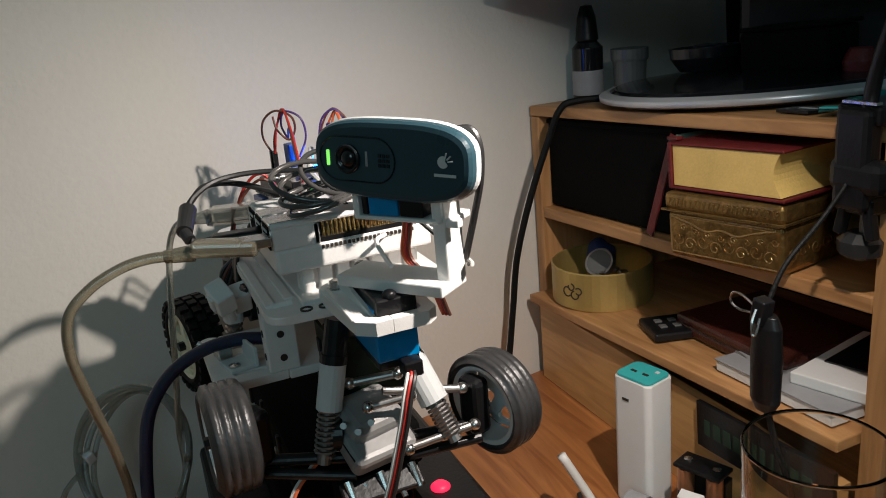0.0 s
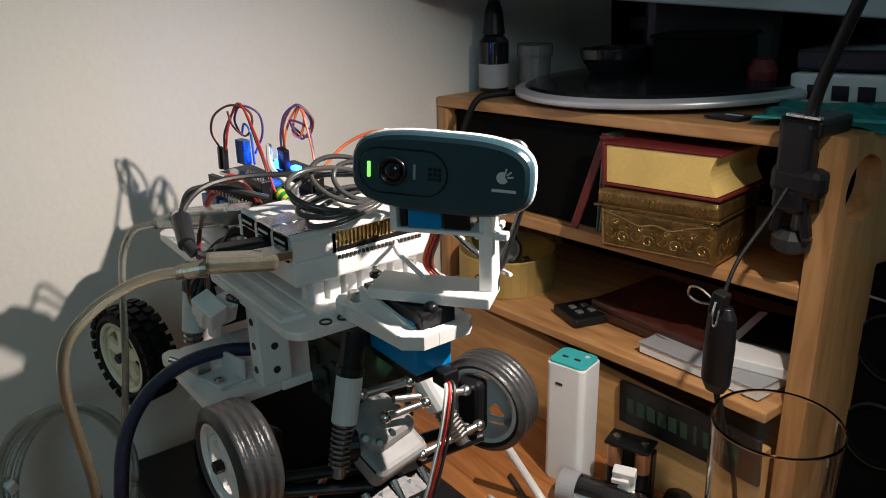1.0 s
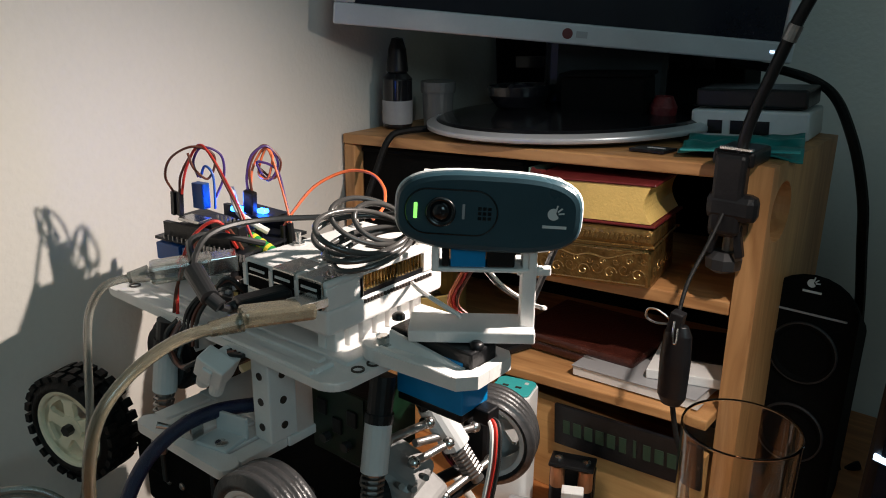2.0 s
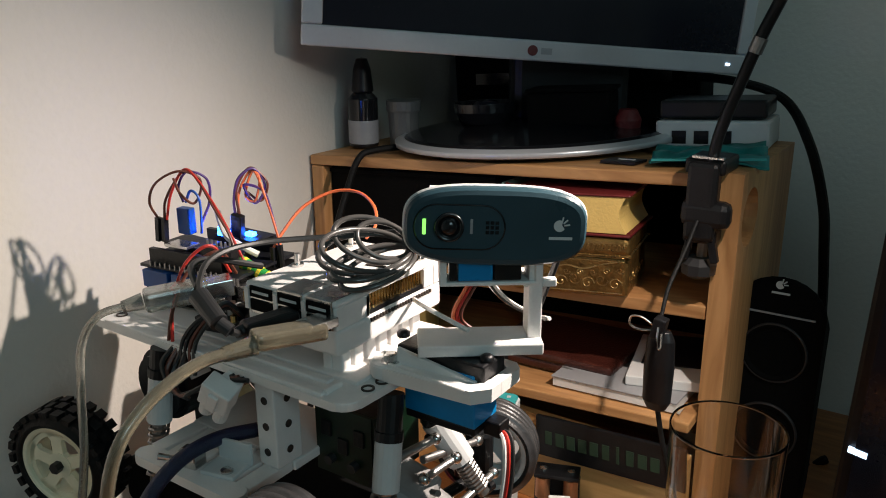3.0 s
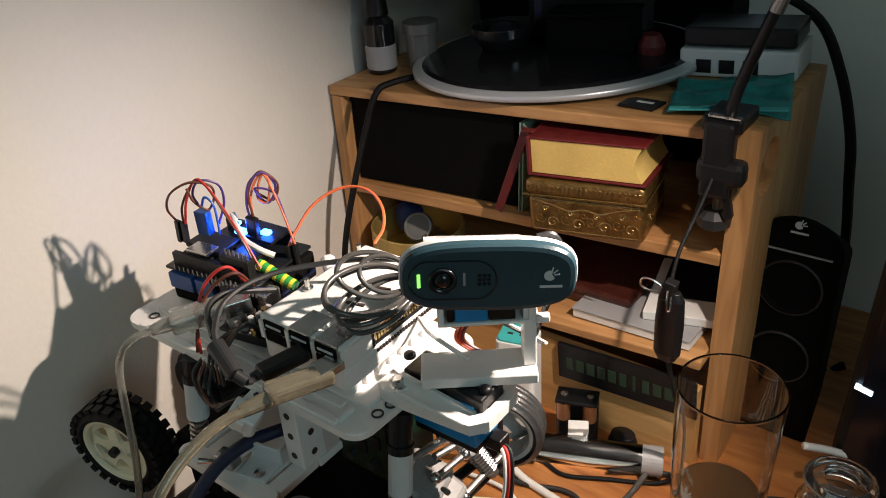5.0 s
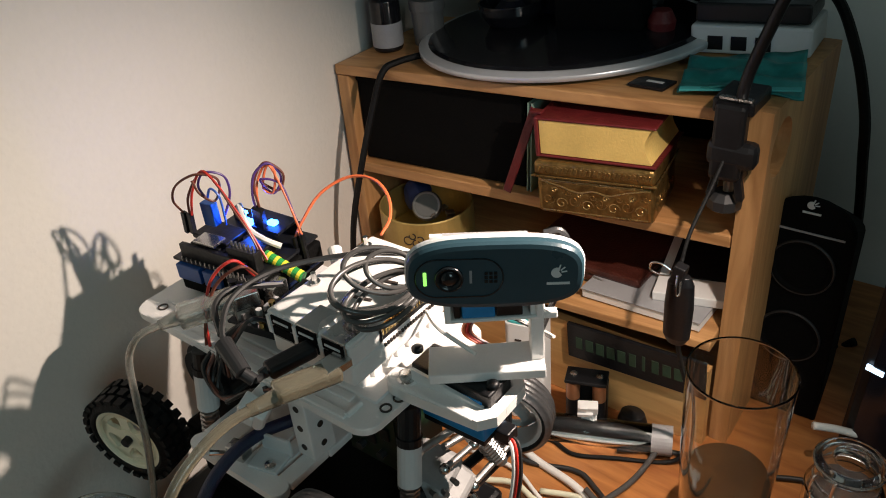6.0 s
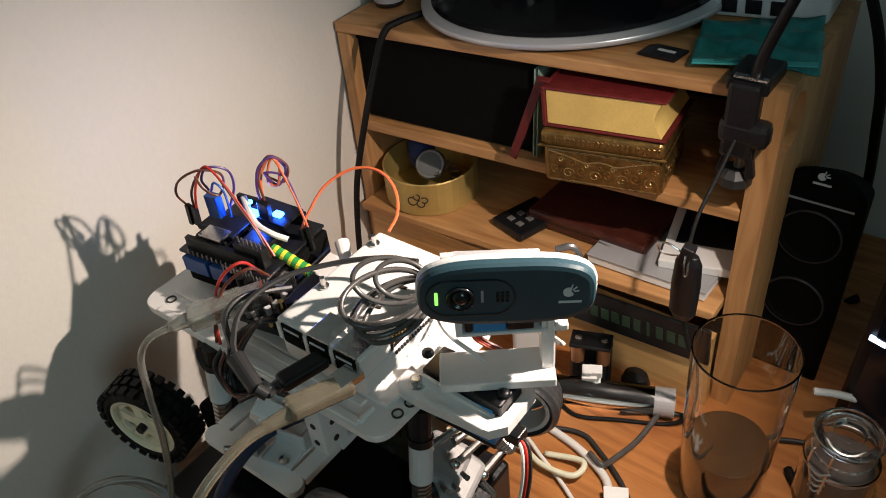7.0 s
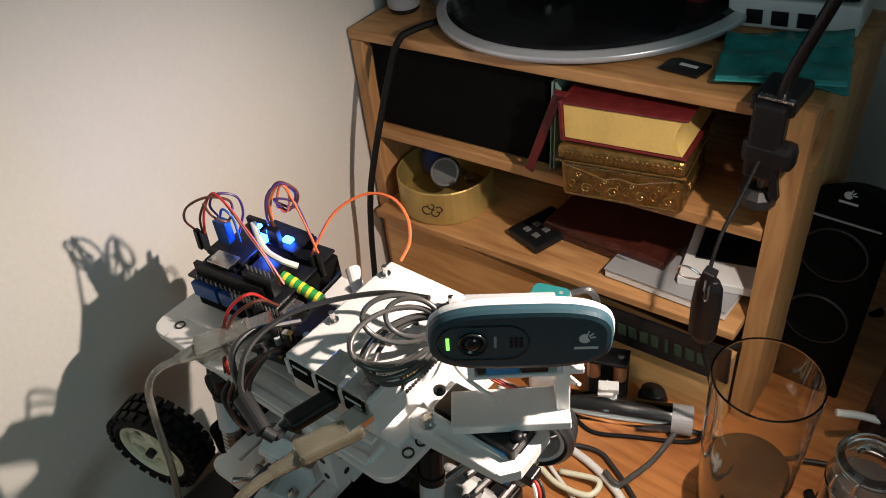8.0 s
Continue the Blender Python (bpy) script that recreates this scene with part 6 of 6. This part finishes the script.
for k in range(4):
    cord(clasp, [jg @ Vector((-0.0185 + 0.001 * k, -0.0345, 0.060 - 0.006 * k)), jg @ Vector((-0.010, -0.037, 0.058 - 0.006 * k)), jg @ Vector((-0.0015 - 0.001 * k, -0.0345, 0.060 - 0.006 * k))], 0.0009, 6, 4)
part("clasp", clasp, METAL, jar, "bright wire clasp")

tube = thing("clear_tube", (-0.42, 0.395, TZ), "clear plastic tube with grey cap, its highlight built as a rod", "tube")
t0, t1 = Vector((-0.462, 0.377, TZ + 0.0122)), Vector((-0.376, 0.412, TZ + 0.0122))
part("tube_wall", lathe(bmesh.new(), [(0.0108, 0), (0.0118, 0), (0.0118, (t1 - t0).length), (0.0108, (t1 - t0).length)], Matrix.Translation(t0) @ (t1 - t0).to_track_quat("Z", "Y").to_matrix().to_4x4(), 32, close=True), CLEAR, tube, "", True)
# Low pale rod stands in for the bright highlight along the tube's underside.
dn = Vector((0, 0, -0.0058))
part("rod", rods((t0 + dn, t1 + dn, 0.0042), seg=20), LABELGREY, tube, "", True)
part("sleeve", rods((t0 + Vector((0, 0, 0.0036)), t1 + Vector((0, 0, 0.0036)), 0.0062), seg=20), BLACK, tube, "dark inner sleeve", True)
td = (t1 - t0).normalized()
part("end_cap", rods((t1 - 0.004 * td, t1 + 0.012 * td, 0.0121), seg=28), GREY, tube, "grey plastic end cap")
part("end_cap", rods((t0 - 0.008 * td, t0 + 0.006 * td, 0.0121), seg=28), GREY, tube)
bank = thing("power_bank", (-0.486, 0.400, TZ), "white upright power bank with a turquoise top", "power bank")
BK = pose(-0.4855, 0.400, TZ + 0.0004, 0, 0, 14)
part("body", at_pose(slab(bmesh.new(), round_outline(0.032, 0.027, 0.005), 0, 0.099, Matrix(), 0.001), BK), WHITE, bank)
part("top", at_pose(slab(bmesh.new(), round_outline(0.0295, 0.0245, 0.0045), 0.0995, 0.1010, Matrix(), 0.0004), BK), AQUA, bank, "turquoise top plate")
for kx in (-0.006, 0.004):
    part("port", at_pose(boxes(((kx, -0.002, 0.1013), (0.0045, 0.002, 0.0006))), BK), CHAR, bank)
part("light_dot", at_pose(boxes(((0.008, 0.006, 0.1013), (0.003, 0.003, 0.0006), (0, 0, 0), 0.0002)), BK), LABELGREY, bank)
part("slot", at_pose(boxes(((-0.004, -0.0137, 0.084), (0.0055, 0.0006, 0.0018))), BK), CHAR, bank)
holder = thing("battery_pack", (-0.438, 0.408, TZ), "black holder with copper-topped cells standing on end", "battery")
HB = pose(-0.4385, 0.4125, TZ + 0.0004, 0, 0, 20)
part("tray", at_pose(boxes(((0, 0.004, 0.021), (0.034, 0.010, 0.042), (0, 0, 0), 0.001), ((0, 0, 0.003), (0.034, 0.020, 0.006), (0, 0, 0), 0.001), ((0, 0, 0.0475), (0.034, 0.019, 0.003), (0, 0, 0), 0.001)), HB), BLACK, holder)
for kx in (-0.0105, 0.0105):
    c = part("cell", at_pose(rods(((kx, -0.003, 0.006), (kx, -0.003, 0.028), 0.0056), seg=20), HB), BLACK, holder)
    part("copper_band", at_pose(rods(((kx, -0.003, 0.028), (kx, -0.003, 0.045), 0.0056), seg=20), HB), COPPER, c)
for kx in (-0.0105, 0.0105):
    part("rivet", at_pose(lathe(bmesh.new(), [(0.003, 0.0), (0.003, 0.001), (0, 0.002)], Matrix.Translation((kx, 0, 0.049)), 12), HB), METAL, holder)
wcn = thing("pin_connector", (-0.43, 0.392, TZ), "small white pin connector leaning on the battery pack", "connector")
part("housing", boxes(((-0.4275, 0.394, 0.010), (0.016, 0.008, 0.009), (15, 0, 28), 0.0008), ((-0.4275, 0.3975, -0.0075), (0.010, 0.006, 0.0345))), PAPER, wcn)
part("pins", boxes(((-0.4275, 0.3895, 0.006), (0.012, 0.003, 0.004), (15, 0, 28), 0.0005), ((-0.4285, 0.3885, 0.013), (0.006, 0.003, 0.003), (15, 0, 28), 0.0005)), PAPER, wcn)
stub = thing("rubber_foot", (-0.395, 0.418, TZ), "small dark rubber knob on the desk", "knob")
part("knob", lathe(bmesh.new(), [(0, 0), (0.012, 0), (0.0125, 0.008), (0.010, 0.016), (0, 0.018)], Matrix.Translation((-0.403, 0.4255, TZ)) @ Matrix.Diagonal((1, 0.8, 1, 1)), 24), BLACK, stub, "", True)

# ---- cables lying on the desk ----
def desk_cable(label, pts, r, mat, cat="cable"):
    ob = thing("loose_cable", (pts[0][0], pts[0][1], TZ), label, cat, "cables on the desk")
    part("cord_run", cords((pts, r, 8, 8)), mat, ob, "", True)
    return ob


z1 = TZ + 0.0035
desk_cable("thick white cable crossing the desk from under the robot", [(-0.49, 0.335, 0.03), (-0.475, 0.352, z1 + 0.012), (-0.45, 0.350, z1), (-0.415, 0.344, z1), (-0.39, 0.335, z1), (-0.376, 0.325, z1), (-0.36, 0.30, z1)], 0.0033, WIREWHITE)
desk_cable("grey cable curving round to the white one", [(-0.372, 0.424, z1 + 0.012), (-0.372, 0.405, z1 + 0.006), (-0.376, 0.375, z1), (-0.383, 0.35, z1), (-0.387, 0.336, z1 + 0.005), (-0.40, 0.34, z1 + 0.006)], 0.0024, WIREGREY)
desk_cable("cream cable looped on the desk", [(-0.52, 0.30, z1), (-0.48, 0.308, z1), (-0.45, 0.318, z1 + 0.003), (-0.425, 0.312, z1 + 0.004), (-0.40, 0.315, z1 + 0.006), (-0.40, 0.330, z1 + 0.006), (-0.43, 0.325, z1)], 0.0024, CREAM)
desk_cable("thin white cable running under the robot", [(-0.50, 0.33, z1), (-0.46, 0.333, z1), (-0.43, 0.32, z1), (-0.40, 0.305, z1), (-0.37, 0.285, z1)], 0.0018, WIREWHITE)
desk_cable("thin black cable lying on the desk", [(-0.51, 0.36, z1 - 0.001), (-0.46, 0.345, z1 - 0.001), (-0.42, 0.357, z1 - 0.001), (-0.40, 0.352, z1 - 0.001), (-0.36, 0.325, z1 - 0.001), (-0.33, 0.28, z1 - 0.001)], 0.002, WIREDARK)
desk_cable("thin black cable behind the glass", [(-0.40, 0.392, z1 + 0.002), (-0.36, 0.415, z1), (-0.31, 0.422, z1), (-0.27, 0.44, z1), (-0.22, 0.45, z1)], 0.002, WIREDARK)
desk_cable("pale cable behind the glass", [(-0.275, 0.455, 0.02), (-0.255, 0.47, 0.012), (-0.22, 0.48, 0.004), (-0.17, 0.485, z1), (-0.12, 0.46, z1)], 0.003, WIREWHITE)
desk_cable("dark cord in front of the jar", [(-0.33, 0.315, z1), (-0.29, 0.335, z1), (-0.265, 0.36, z1), (-0.255, 0.385, z1 + 0.002), (-0.272, 0.41, z1)], 0.0035, RUBBER)
tagc = thing("cable_tag", (-0.372, 0.318, TZ), "white paper tag on a cable", "tag")
part("card", boxes(((-0.366, 0.318, TZ + 0.0085), (0.018, 0.012, 0.0012), (8, 4, 30))), PAPER, tagc)
part("fold", boxes(((-0.366, 0.318, TZ + 0.0035), (0.014, 0.010, 0.007), (0, 0, 30))), PAPER, tagc)
hinge = thing("metal_bracket", (-0.24, 0.50, TZ), "small grey metal bracket beside the speaker", "bracket")
part("plate", boxes(((-0.238, 0.492, 0.018), (0.034, 0.003, 0.022), (-20, 0, -8), 0.001)), DULL, hinge)
part("stand", boxes(((-0.238, 0.4975, -0.008), (0.006, 0.004, 0.033))), DULL, hinge)

side_mon = thing("dark_display", (-0.1, 0.48, TZ), "black-framed second display standing at the side of the desk", "monitor")
DM = pose(-0.262, 0.475, TZ, 0, 2.0, -14)
part("frame_body", at_pose(boxes(((0.16, 0.012, 0.20), (0.32, 0.022, 0.38), (0, 0, 0), 0.004)), DM), BLACK, side_mon)
part("panel", at_pose(boxes(((0.16, 0.0, 0.20), (0.30, 0.002, 0.36))), DM), SCREEN, side_mon)
part("foot", at_pose(boxes(((0.17, 0.04, 0.003), (0.14, 0.10, 0.008), (0, -2, 0), 0.002)), DM), BLACK, side_mon)
part("power_light", at_pose(boxes(((0.012, -0.001, 0.10), (0.012, 0.002, 0.004))), DM), WHITELED, side_mon)
